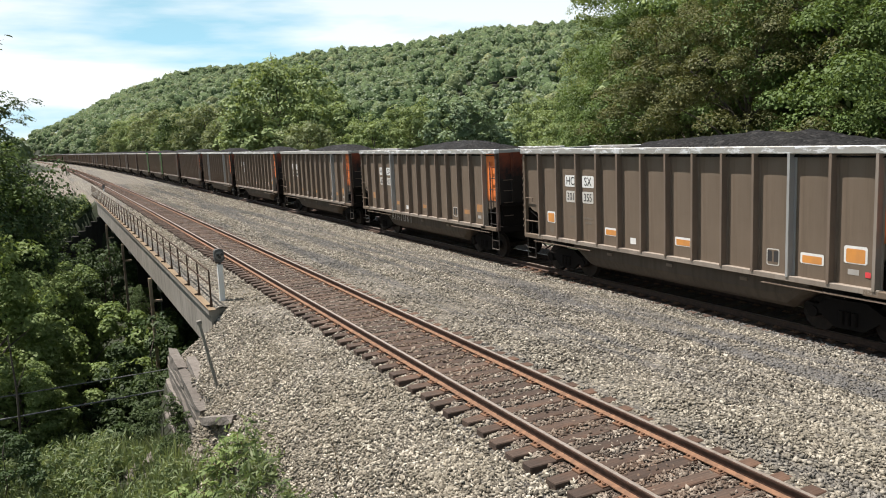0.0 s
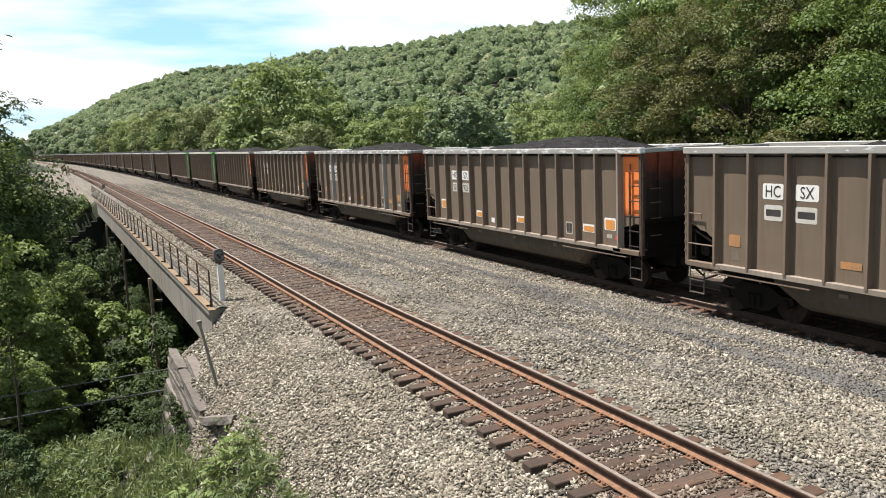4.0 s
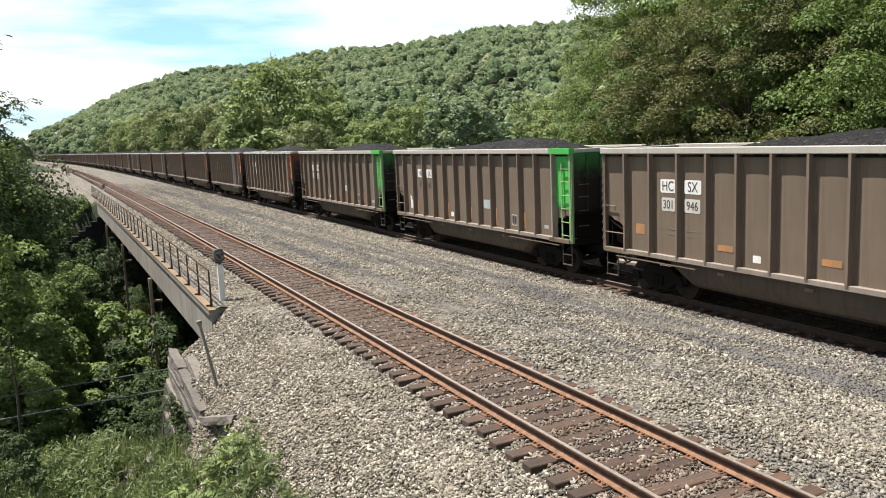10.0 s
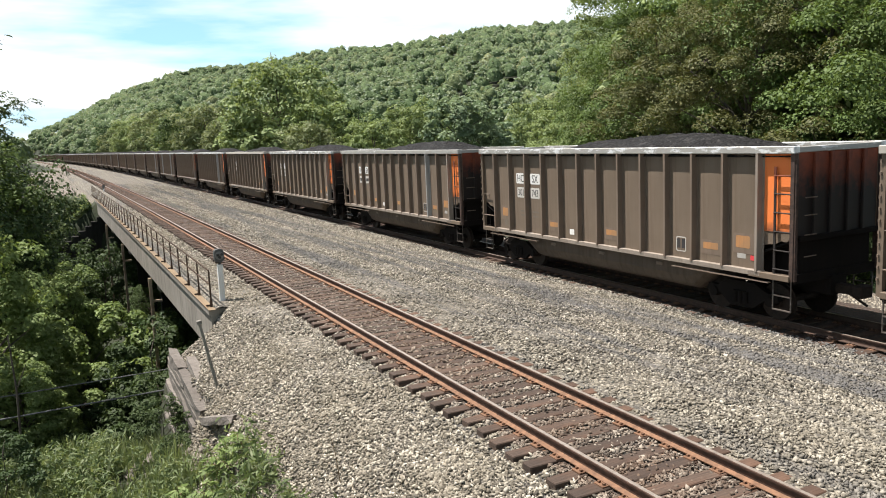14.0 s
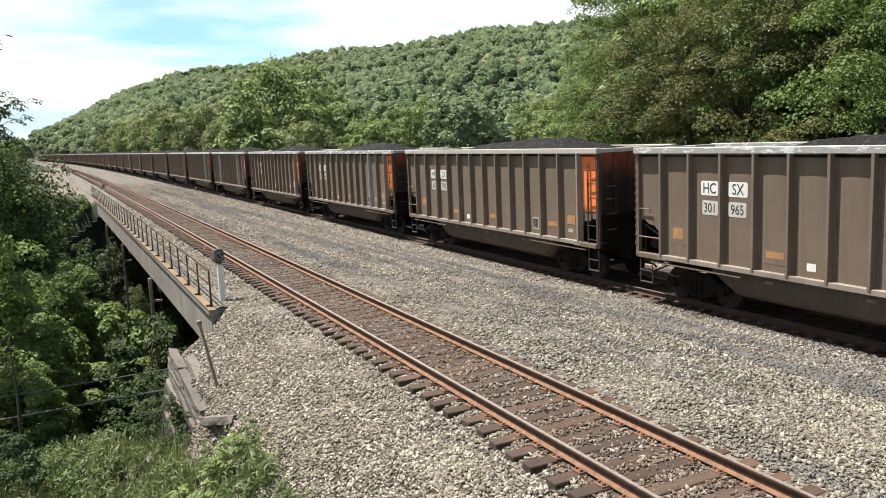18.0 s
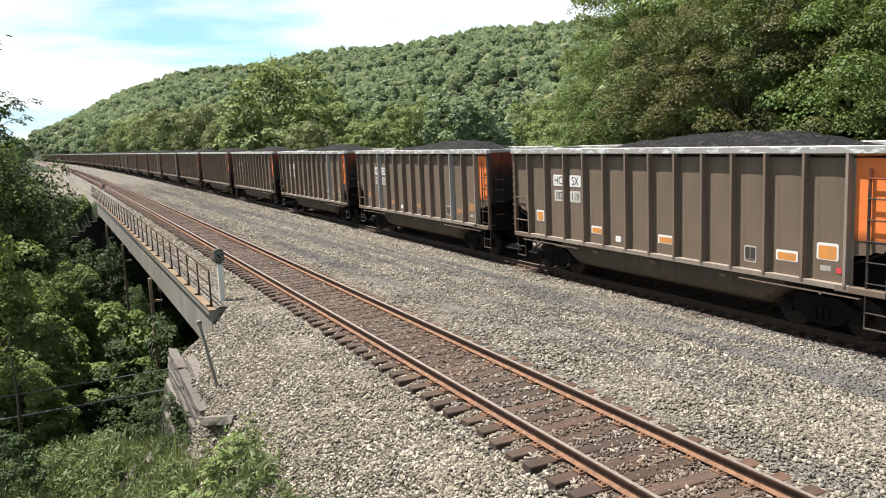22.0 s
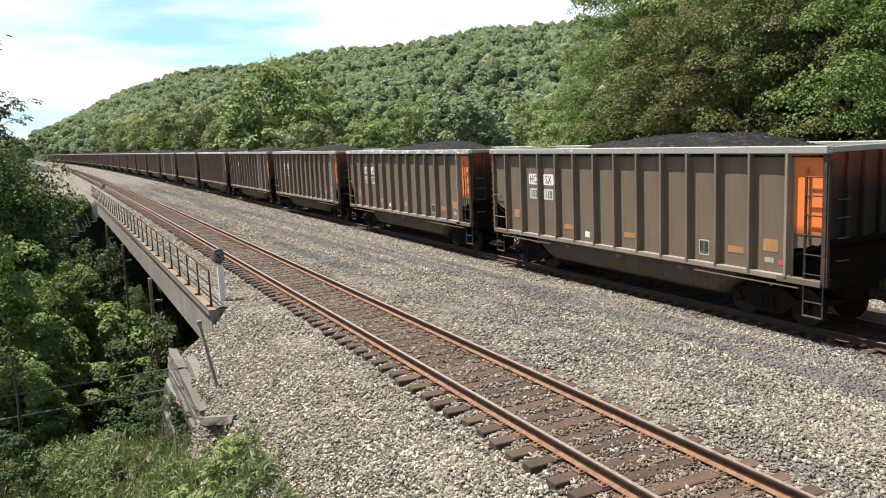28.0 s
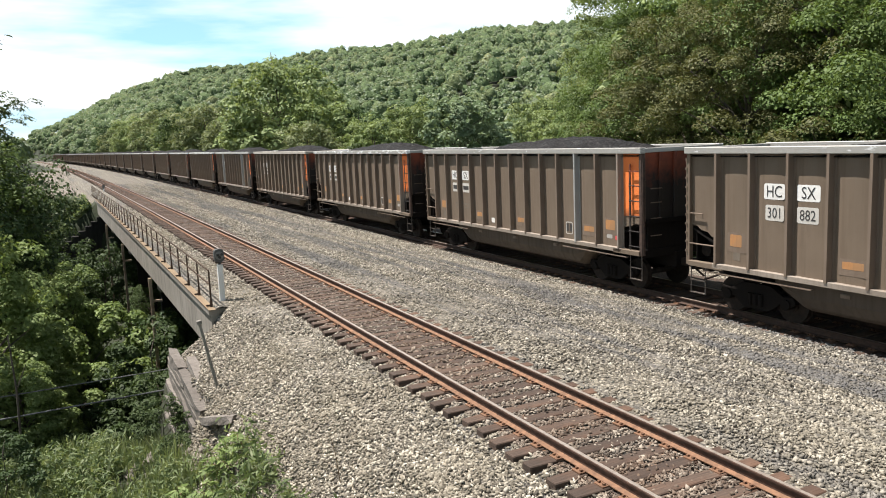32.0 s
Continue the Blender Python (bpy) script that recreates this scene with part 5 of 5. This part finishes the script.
def make_post():
    bm = bmesh.new()
    # a hat section: flanges, tapering web, narrow face towards the outside
    o = [(0.0, -0.10), (0.02, -0.10), (0.02, -0.048), (0.180, -0.034), (0.180, 0.034), (0.02, 0.048), (0.02, 0.10), (0.0, 0.10)]
    a = [bm.verts.new((x, y, SILL)) for x, y in o]
    b = [bm.verts.new((x, y, TOP - 0.16)) for x, y in o]
    for i in range(len(o)):
        j = (i + 1) % len(o)
        bm.faces.new((a[i], a[j], b[j], b[i]))
    bm.faces.new(a[::-1])
    bm.faces.new(b)
    bmesh.ops.recalc_face_normals(bm, faces=bm.faces)
    return bm


def make_end_sheet():
    bm = bmesh.new()
    box(bm, -1.40, 1.40, -0.02, 0.02, 2.15, TOP - 0.1)
    return bm


def make_end_rib():
    return boxes((-0.06, 0.06, -0.10, -0.02, 2.15, TOP - 0.16), bevel=0.012)


def make_end_rail():
    return boxes((-1.38, 1.38, -0.13, -0.02, 2.10, 2.22), bevel=0.012)


def make_slope():
    bm = bmesh.new()
    return prism_x(bm, [(0.0, 2.18), (0.0, 2.12), (2.2, 1.18), (2.2, 1.24)], -1.38, 1.38)


def make_floor():
    return boxes((-1.36, 1.36, -HALF + 2.2, HALF - 2.2, SILL - 0.12, SILL - 0.06))


def make_tub():
    """The belly that hangs between the trucks."""
    bm = bmesh.new()
    o = [(-1.34, SILL), (-1.34, 0.82), (-1.22, 0.58), (-0.95, 0.44), (-0.25, 0.42), (-0.2, 0.8), (0.2, 0.8), (0.25, 0.42),
         (0.95, 0.44), (1.22, 0.58), (1.34, 0.82), (1.34, SILL)]
    rings = []
    for y, k in ((-4.45, 0.45), (-3.75, 1.0), (3.75, 1.0), (4.45, 0.45)):
        rings.append([bm.verts.new((x, y, SILL - (SILL - z) * k)) for x, z in o])
    n = len(o)
    for a, b in zip(rings, rings[1:]):
        for i in range(n):
            j = (i + 1) % n
            bm.faces.new((a[i], a[j], b[j], b[i]))
    bm.faces.new(rings[0][::-1])
    bm.faces.new(rings[-1])
    bmesh.ops.recalc_face_normals(bm, faces=bm.faces)
    return bm


def make_end_frame():
    """Draft sill, bolster, end beam: set at the end y = 0, reaching inwards to +y."""
    bm = bmesh.new()
    box(bm, -0.28, 0.28, -0.1, 3.0, 0.72, 1.18)
    box(bm, -1.45, 1.45, -0.02, 0.16, 1.10, 1.32)
    box(bm, -1.40, 1.40, 1.75, 2.25, 0.98, 1.24)
    box(bm, -1.45, -1.25, 0.1, 1.1, 1.16, 1.26)
    box(bm, 1.25, 1.45, 0.1, 1.1, 1.16, 1.26)
    box(bm, -1.25, 1.25, 0.03, 0.06, 1.2, 2.16)
    for x in (-0.95, 0.93):
        prism_x(bm, [(0.14, 1.05), (0.14, 2.08), (2.2, 1.16), (2.2, 1.05)], x, x + 0.02)
    return bm


def make_corner_post():
    return boxes((-0.07, 0.05, -0.05, 0.05, 1.18, TOP - 0.12), (-0.05, 0.03, -0.09, -0.03, 1.18, TOP - 0.3))


def make_side_sill_end():
    return boxes((-0.09, 0.07, -0.55, 0.62, 1.16, 1.30), bevel=0.01)


def make_ladder():
    bm = bmesh.new()
    box(bm, -0.012, 0.012, 0.46, 0.52, 1.22, 3.80)
    for z in (1.42, 1.86, 2.30, 2.74, 3.18, 3.60):
        rod(bm, (-0.03, 0.50, z), (-0.03, 0.03, z), 0.017, 6)
        rod(bm, (-0.03, 0.49, z), (0.05, 0.49, z), 0.017, 5)
    return bm


def make_low_rails():
    bm = bmesh.new()
    rod(bm, (0, 0.02, 1.75), (0, 1.02, 1.75), 0.02, 6)
    return bm


def make_hook_rail():
    bm = bmesh.new()
    rod(bm, (0, 0.02, 2.55), (0, 0.5, 2.55), 0.016, 6)
    rod(bm, (0, 0.49, 2.56), (0, 0.49, 2.42), 0.016, 6)
    return bm


def make_flange():
    return boxes((-0.05, 0.05, -1.6, 1.6, -0.012, 0.012))


def make_bracket():
    return boxes((-0.03, 0.02, -0.12, 0.12, -0.045, 0.045), bevel=0.008)


def make_tab():
    return boxes((-0.05, 0.02, -0.07, -0.03, -0.03, 0.03))


def make_step():
    bm = bmesh.new()
    for y in (0.05, 0.55):
        rod(bm, (0, y, 1.18), (0, y, 0.42), 0.016, 6)
    for z in (0.44, 0.78):
        box(bm, -0.03, 0.03, 0.05, 0.55, z - 0.012, z + 0.012)
    return bm


def make_grab():
    bm = bmesh.new()
    rod(bm, (-0.2, 0, 0), (0.2, 0, 0), 0.014, 5)
    return bm


def make_coupler():
    bm = bmesh.new()
    box(bm, -0.11, 0.11, -0.78, 0.2, 0.76, 0.98, 0.02)
    box(bm, -0.20, 0.20, -0.84, -0.55, 0.72, 1.02, 0.04)
    rod(bm, (0.35, 0.1, 0.8), (0.18, -0.72, 0.5), 0.03, 6)
    return bm


def make_brake():
    bm = bmesh.new()
    rod(bm, (0.75, 0.28, 1.55), (1.15, 0.28, 1.55), 0.17, 12)
    rod(bm, (-0.2, 0.35, 1.6), (0.55, 0.35, 1.6), 0.05, 8)
    box(bm, 0.25, 0.6, 0.2, 0.5, 1.3, 1.7, 0.02)
    rod(bm, (1.15, 0.5, 1.35), (1.15, 0.95, 1.75), 0.03, 6)
    rod(bm, (-1.0, 0.3, 1.45), (0.2, 0.3, 1.38), 0.025, 6)
    return bm


def make_side_frame():
    """A cast truck side frame with its spring window and bearing ends."""
    bm = bmesh.new()
    o = [(-1.15, 0.52), (-1.08, 0.68), (-0.80, 0.66), (-0.42, 0.86), (0.42, 0.86), (0.80, 0.66), (1.08, 0.68), (1.15, 0.52),
         (0.95, 0.40), (0.70, 0.46), (0.36, 0.22), (-0.36, 0.22), (-0.70, 0.46), (-0.95, 0.40)]
    prism_x(bm, o, -0.07, 0.07)
    for y in (-0.16, 0.0, 0.16):
        rod(bm, (-0.1, y, 0.32), (-0.1, y, 0.62), 0.065, 8)
        rod(bm, (0.1, y, 0.32), (0.1, y, 0.62), 0.065, 8)
    for y in (-0.89, 0.89):
        rod(bm, (-0.12, y, 0.48), (0.12, y, 0.48), 0.13, 12)
    return bm


def make_bolster():
    return boxes((-1.05, 1.05, -0.2, 0.2, 0.42, 0.72), bevel=0.03)


def make_wheelset():
    bm = bmesh.new()
    rod(bm, (-1.05, 0, 0), (1.05, 0, 0), 0.085, 10)
    for s in (-1, 1):
        for x0, x1, r0, r1 in ((0.69, 0.715, 0.485, 0.485), (0.715, 0.82, 0.462, 0.45)):
            rod(bm, (s * x0, 0, 0), (s * x1, 0, 0), r0, 22, r1)
        rod(bm, (s * 0.80, 0, 0), (s * 0.86, 0, 0), 0.17, 14)
        for k in range(3):
            a = 2 * math.pi * k / 3
            rod(bm, (s * 0.86, 0.06 * math.cos(a), 0.06 * math.sin(a)), (s * 1.08, 0.06 * math.cos(a), 0.06 * math.sin(a)), 0.02, 6)
    return bm


def make_coal(seed):
    rng = np.random.default_rng(seed)
    nx, ny = 15, 70
    x, y = np.meshgrid(np.linspace(-1.5, 1.5, nx), np.linspace(-HALF + 0.1, HALF - 0.1, ny))
    peak = rng.uniform(-1.2, 1.2)
    along = np.interp(y, [-HALF, -HALF + 1.2, -HALF + 3.6, -1.5 + 0.5 * peak, HALF - 5.6, HALF - 3.0, HALF], [-0.30, -0.20, 0.27, 0.33, 0.14, -0.18, -0.30])
    h = -0.12 + (along + 0.12) * np.clip(1.10 - (np.abs(x) / 1.5) ** 1.8 * 1.05, 0, 1)
    h += 0.05 * wobble(x, y, 0.5, seed) + rng.normal(0, 0.016, x.shape)
    h = np.where(np.abs(x) > 1.45, -0.25, h)
    co = np.stack([x, y, TOP + h], -1).reshape(-1, 3)
    i, j = np.meshgrid(np.arange(ny - 1), np.arange(nx - 1), indexing="ij")
    q = np.stack([i * nx + j, i * nx + j + 1, (i + 1) * nx + j + 1, (i + 1) * nx + j], -1).reshape(-1, 4)
    return raw_mesh("coal_load", co, q, M_COAL)


COAL = [make_coal(s) for s in (3, 8, 15, 22)]


def make_patch(w, h):
    """A painted panel with clipped corners."""
    r = 0.09 * min(w, h)
    o = [(sy * (w / 2 - (r if k else 0)), sz * (h / 2 - (0 if k else r))) for sy, sz, ks in ((1, 1, (0, 1)), (-1, 1, (1, 0)), (-1, -1, (0, 1)), (1, -1, (1, 0))) for k in ks]
    return prism_x(bmesh.new(), o, -0.001, 0.001)


def make_smear():
    """A run of white paint with an uneven outline."""
    o = [(0.12, 0.34), (0.02, 0.30), (-0.03, 0.16), (-0.16, 0.04), (-0.20, -0.12), (-0.14, -0.24), (0.0, -0.30), (0.10, -0.27), (0.07, -0.10), (0.10, 0.10)]
    return prism_x(bmesh.new(), o, -0.001, 0.001)


def text_part(text, size, material, parent, m, name="lettering"):
    key = ("text", text, size)
    if key not in MESH:
        cu = bpy.data.curves.new(name, 'FONT')
        cu.body, cu.size, cu.align_x, cu.align_y = text, size, 'CENTER', 'CENTER'
        cu.resolution_u = 3
        cu.extrude = 0.001
        tmp = new(name, cu)
        me = bpy.data.meshes.new_from_object(tmp.evaluated_get(bpy.context.evaluated_depsgraph_get()))
        bpy.data.objects.remove(tmp)
        bpy.data.curves.remove(cu)
        me.materials.clear()
        me.materials.append(material)
        MESH[key] = me
    ob = new(name, MESH[key])
    ob.parent = parent
    ob.matrix_basis = m
    return ob


def on_side(y, z, proud=0.0):
    """A place on the side that faces the camera: text there reads from outside."""
    return Matrix.Translation((-1.451 - proud * 0.45, y, z)) @ Matrix(((0, 0, -1, 0), (-1, 0, 0, 0), (0, 1, 0, 0), (0, 0, 0, 1)))


def side_patch(parent, name, y, z, w, h, material, label="", proud=0.004):
    return shared(name, ("patch", w, h, material.name), lambda: make_patch(w, h), material, parent, Matrix.Translation((-1.4475 - proud * 0.45, y, z)), label)


def build_car(n, end_paint, chord, marks, detail):
    car = empty("coal_car")
    paint = M_SPLASHED[end_paint]
    word = {"orange": "orange", "green": "green"}[end_paint]
    tagged(car, f"dusty grey-brown coal gondola with {word} end, heaped with coal", "railway wagon", "coal cars of the train")
    T = Matrix.Translation
    for sx in (-1, 1):
        shared("side_sheet", "side", make_side, M_BODY, car, T((sx * 1.40, 0, 0)))
        shared("top_chord", ("chord", chord.name), make_chord, chord, car, T((sx * 1.50, 0, 0)), "scuffed bright top rail" if chord is M_CHORD else "dull grey top rail" if chord is M_CHORD_GREY else "dusty pale top rail")
        shared("side_sill", "sill", make_sill, M_SILL, car, T((sx * 1.49, 0, 0)))
    flip = Matrix.Rotation(math.pi, 4, 'Z')
    if detail:
        for ya, yb in zip(POSTS, POSTS[1:]):
            shared("side_panel", "panel", make_panel, M_BODY, car, T((-1.4215, (ya + yb) / 2, 0)) @ Matrix.Diagonal((1, ya - yb - 0.11, 1, 1)))
    for k, y in enumerate(POSTS):
        bright = marks.get("bright", ())
        mat = M_GALV if k + 1 in bright else M_SILL if k == 12 else M_POST
        shared("side_post", ("post", mat.name), make_post, mat, car, T((-1.42, y, 0)) @ flip)
        if detail:
            shared("side_post", ("post", M_POST.name), make_post, M_POST, car, T((1.42, y, 0)))
    for y, turn in ((-HALF + 0.08, 0), (HALF - 0.08, 180)):
        m = T((0, y, 0)) @ pose(0, 0, 0, 0, 0, turn)
        mat = {"orange": M_SOOT_SHADE_ORANGE, "green": M_SOOT_SHADE_GREEN}[end_paint] if turn == 0 else M_TUB
        shared("end_sheet", ("end", mat.name), make_end_sheet, mat, car, m, f"sooty {word} end sheet with painted shade" if turn == 0 else "")
        if turn == 0:
            for x in (-0.85, -0.3, 0.3, 0.85):
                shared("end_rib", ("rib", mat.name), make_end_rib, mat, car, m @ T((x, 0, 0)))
            shared("end_rail", "endrail", make_end_rail, M_BLACK, car, m)
        shared("end_chord", ("endchord", chord.name), make_end_chord, chord, car, m)
        shared("slope_sheet", "slope", make_slope, M_END_BLACK, car, m)
        shared("end_frame", "endframe", make_end_frame, M_BLACK, car, m)
        shared("coupler", "coupler", make_coupler, M_WHEEL, car, m)
        for sx in (-1, 1):
            c = T((sx * 1.47, y, 0)) @ pose(0, 0, 0, 0, 0, turn)
            trim = M_LADDER_GREEN if end_paint == "green" and turn == 0 else M_RUST_DARK if turn == 0 else M_BODY
            shared("corner_post", ("corner", trim.name), make_corner_post, trim, car, c)
            if sx == -1 or detail:
                shared("sill_end", "sillend", make_side_sill_end, M_BODY, car, T((sx * 1.49, y - 0.05 + (0.62 if turn == 0 else -0.62), 0)))
                shared("step", "step", make_step, M_STEP, car, T((sx * 1.45, y, 0)) @ pose(0, 0, 0, 0, 0, turn))
        if turn == 0:
            trim = M_LADDER_GREEN if end_paint == "green" else M_SOOT_SHADE_ORANGE
            shared("ladder", ("ladder", trim.name), make_ladder, trim, car, T((-1.50, y, 0)))
            for z in (1.75, 2.25, 2.7, 3.1):
                shared("grab_iron", "grab", make_grab, M_POST, car, T((-1.1, y - 0.16, z)))
            if end_paint == "green":
                shared("chord_end", "chordend", lambda: boxes((-0.106, 0.106, 0.0, 1.15, TOP - 0.176, TOP + 0.006)), M_GREEN, car, T((-1.50, -HALF - 0.004, 0)), "green painted end of the top rail")
        else:
            shared("hand_rail", "lowrail", make_low_rails, M_POST, car, T((-1.50, y, 0)) @ pose(0, 0, 0, 0, 0, 180))
            shared("grab_iron", "hook", make_hook_rail, M_POST, car, T((-1.50, y, 0)) @ pose(0, 0, 0, 0, 0, 180))
            if detail:
                for k in range(11):
                    shared("tab", "tab", make_tab, M_POST, car, T((-1.53, y, 1.55 + 0.24 * k)) @ pose(0, 0, 0, 0, 0, 180))
            shared("brake_gear", "brake", make_brake, M_WHEEL, car, m, "greasy grey brake cylinder and pipes")
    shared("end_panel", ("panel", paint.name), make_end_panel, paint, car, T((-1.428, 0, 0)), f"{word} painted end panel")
    shared("tub", "tub", make_tub, M_TUB, car)
    if detail:
        for y in (-4.9, 4.9):
            shared("sill_flange", "flange", make_flange, M_POST, car, T((-1.52, y, SILL - 0.22)))
        for y in (-2.6, 0.0, 2.6):
            shared("bracket", "bracket", make_bracket, M_POST, car, T((-1.345, y, 1.02)))
    shared("floor", "floor", make_floor, M_BLACK, car)
    ob = new("coal_load", COAL[n % len(COAL)])
    ob.parent = car
    ob["label"] = "heap of black coal"
    for y in (-5.25, 5.25):
        truck = shared("truck", "bolster", make_bolster, M_BLACK, car, T((0, y, 0)))
        for sx in (-1, 1):
            shared("side_frame", "frame", make_side_frame, M_BLACK, truck, T((sx * 0.99, 0, 0)))
        for dy in (-0.89, 0.89):
            shared("wheelset", "wheel", make_wheelset, M_WHEEL, truck, T((0, dy, 0.457)))
    # lettering and reflectors
    if "mark" in marks:
        a, b, c, d = marks["mark"]
        y3 = POSTS[2]
        left_grey = c == "70"
        for txt, dy, z, wide, size in ((a, 0.46, 3.22, 0.58, 0.37), (b, -0.46, 3.22, 0.60, 0.37), (c, 0.44, 2.72, 0.52, 0.33), (d, -0.45, 2.72, 0.56, 0.33)):
            if not (a == "HP" and z < 3) or left_grey:
                side_patch(car, "lettering_panel", y3 + dy, z, wide, 0.37, M_WHITE if z > 3 else M_PLATE_WHITE, "white panel behind the lettering")
            if txt:
                text_part(txt, size, M_INK, car, on_side(y3 + dy, z - 0.01, 0.008) @ Matrix.Diagonal((0.86, 1.04, 1, 1)))
            else:
                side_patch(car, "lettering_bar", y3 + dy, z, wide * 0.8, 0.16, M_INK, "", 0.009)
    if detail:
        fresh = n in (0, 3, 5, 14)
        if n % 3 != 2:
            for r, dy, w in ((0, 0.30, 0.42), (1, 0.30, 0.36), (0, -0.46, 0.46), (1, -0.46, 0.34)):
                side_patch(car, "faint_stencil", POSTS[2] + dy, 2.06 - 0.15 * r, w, 0.06, M_FAINT)
        side_patch(car, "stencil_box", POSTS[0] - 0.58, 1.56, 0.22, 0.2, M_FAINT)
        if end_paint == "green":
            for k in (1, 4, 6, 8, 10, 12):
                side_patch(car, "paint_streak", POSTS[k] + (0.16 if k == 12 else -0.2), 1.72, 0.09, 0.5 + 0.08 * (k % 3), M_REFLECT_OLD, "thin upright streak of orange paint")
            side_patch(car, "notice_panel", POSTS[7] - 0.5, 2.15, 0.55, 0.34, M_NOTICE, "pale blue notice panel")
        for y, z, w, h in () if end_paint == "green" else ((POSTS[0] - 0.55, 1.95, 0.36, 0.30), (POSTS[3] - 0.55, 1.72, 0.5, 0.16), (POSTS[6] - 0.55, 1.72, 0.5, 0.16),
                           (POSTS[10] - 0.55, 1.74, 0.5, 0.17), (POSTS[11] - 0.55, 1.95, 0.44, 0.30)):
            if fresh:
                side_patch(car, "reflector_border", y, z + 0.02, w + 0.1, h + 0.08, M_WHITE, "white surround of a reflector")
            elif n % 2 or n == 20:
                side_patch(car, "clean_patch", y - 0.03, z - 0.04, w + 0.24, h + 0.2, M_POST, "paler scrubbed patch of the side")
            side_patch(car, "reflector", y, z, w, h, M_REFLECT if fresh else M_REFLECT_OLD, "orange reflector with a white border" if fresh else "faded orange reflector patch", 0.009)
        side_patch(car, "stencil", POSTS[4] - 0.55, 1.56, 0.24, 0.18, M_WHITE)
        side_patch(car, "stencil_frame", POSTS[9] - 0.5, 1.68, 0.36, 0.40, M_PLATE_WHITE, "pale outlined stencil box")
        side_patch(car, "stencil_field", POSTS[9] - 0.5, 1.68, 0.31, 0.35, M_BODY, "", 0.007)
        for dy in (-0.09, 0.09):
            side_patch(car, "stencil_block", POSTS[9] - 0.5 + dy, 1.70, 0.13, 0.26, M_INK, "", 0.011)
        if n == 1:
            # strokes of a sprayed tag on the belly: along, up, length, tilt
            for dy, dz, long, tilt in ((0.0, 0.0, 0.36, 20), (-0.13, 0.0, 0.36, -20), (-0.06, -0.05, 0.14, 90), (-0.38, 0.0, 0.34, 0), (-0.38, 0.16, 0.26, 88), (-0.66, 0.0, 0.36, 4), (-0.86, 0.0, 0.36, -6),
                                       (-0.76, 0.0, 0.20, 82), (-1.12, 0.0, 0.34, 8), (-1.12, 0.16, 0.28, 95), (-1.40, 0.0, 0.30, 5), (-1.60, 0.0, 0.30, -5), (-1.50, -0.15, 0.20, 90), (-1.82, 0.0, 0.34, 0),
                                       (-1.90, 0.08, 0.18, 60), (-1.92, -0.08, 0.24, -35), (-2.25, 0.0, 0.36, 4), (-2.25, 0.17, 0.32, 92)):
                shared("graffiti_stroke", ("stroke", long), lambda: make_patch(0.035, long), M_GRAFFITI, car, Matrix.Translation((-1.346, 3.55 + dy, 1.00 + dz)) @ pose(0, 0, 0, tilt, 0, 0), "pale spray-painted stroke")
        if n == 6:
            for k, tilt in enumerate((20, -25, 5, 60, -12)):
                shared("graffiti_stroke", "stroke", lambda: make_patch(0.04, 0.34), M_GRAFFITI, car, Matrix.Translation((-1.4505, POSTS[10] - 0.3 - 0.12 * k, 1.72)) @ pose(0, 0, 0, tilt, 0, 0), "pale spray-painted stroke")
        if n == 7:
            shared("paint_smear", "smear", make_smear, M_WHITE, car, T((-1.4495, POSTS[0] - 0.55, 1.84)), "white run of smeared paint")
        side_patch(car, "red_reflector", POSTS[12] + 0.22, 1.58, 0.12, 0.12, M_RED, "small red reflector")
        side_patch(car, "stencil_bar", POSTS[12] + 0.55, 1.60, 0.26, 0.12, M_STENCIL)
    return car


CARS = []
GREEN_CARS = (7, 8)
# lettering on either side of the third post, where it can be read
NUMBERS = {0: "301 355", 1: "301 417", 3: "301 926", 4: "301 475", 5: "302 158", 6: "301 946", 9: "301 743", 11: "301 965", 12: "301 759",
           13: "301 646", 14: "302 119", 15: "301 421", 16: "301 392", 17: "301 641", 18: "302 118", 19: "301 879", 20: "301 882"}
BRIGHT_POSTS = {0: (11,), 1: (4,), 2: (11,), 4: (3, 11), 10: (11,), 13: (11,), 15: (3, 11), 16: (11,), 20: (13,), 21: (11,), 24: (3, 11)}
for n in range(-1, 52):
    green = n in GREEN_CARS
    left_no, right_no = ("72", "65") if n == 7 else ("70", "02") if n == 8 else NUMBERS.get(n, " ").split(" ")
    marks = {"bright": BRIGHT_POSTS.get(n, ())}
    if n < 30:
        marks["mark"] = ("HP" if green else "HC", "JX" if green else "SX", left_no, right_no)
    chord = M_CHORD_TAN if green or n in (6, 12, 23) else M_CHORD_GREY if n in (2, 10, 18, 20, 21, 24) else M_CHORD
    CARS.append((n, build_car(n, "green" if green else "orange", chord, marks, n < 25)))


def motions():
    """The train rolls past along the far track, gathering a little speed."""
    times = [0.5 * k for k in range(65)]
    turns = [k / 15 for k in range(481)]
    spin = [(t, gone(t) / 0.457) for t in turns]
    rolled = {dy: [(t, Matrix.Translation((0, dy, 0.457)) @ Matrix.Rotation(a, 4, 'X')) for t, a in spin] for dy in (-0.89, 0.89)}
    for n, car in CARS:
        centre = LEAD + CAR * n - HALF + SLACK.get(n, 0.0)
        walk(car, [(t, line_pose(centre - gone(t), FAR_TRACK, FAR_RAIL_Z)) for t in times])
        if n < 28:
            for truck in car.children:
                if truck.name.startswith("truck"):
                    for w in truck.children:
                        if w.name.startswith("wheelset"):
                            walk(w, rolled[-0.89 if w.matrix_basis.translation.y < 0 else 0.89])


motions()
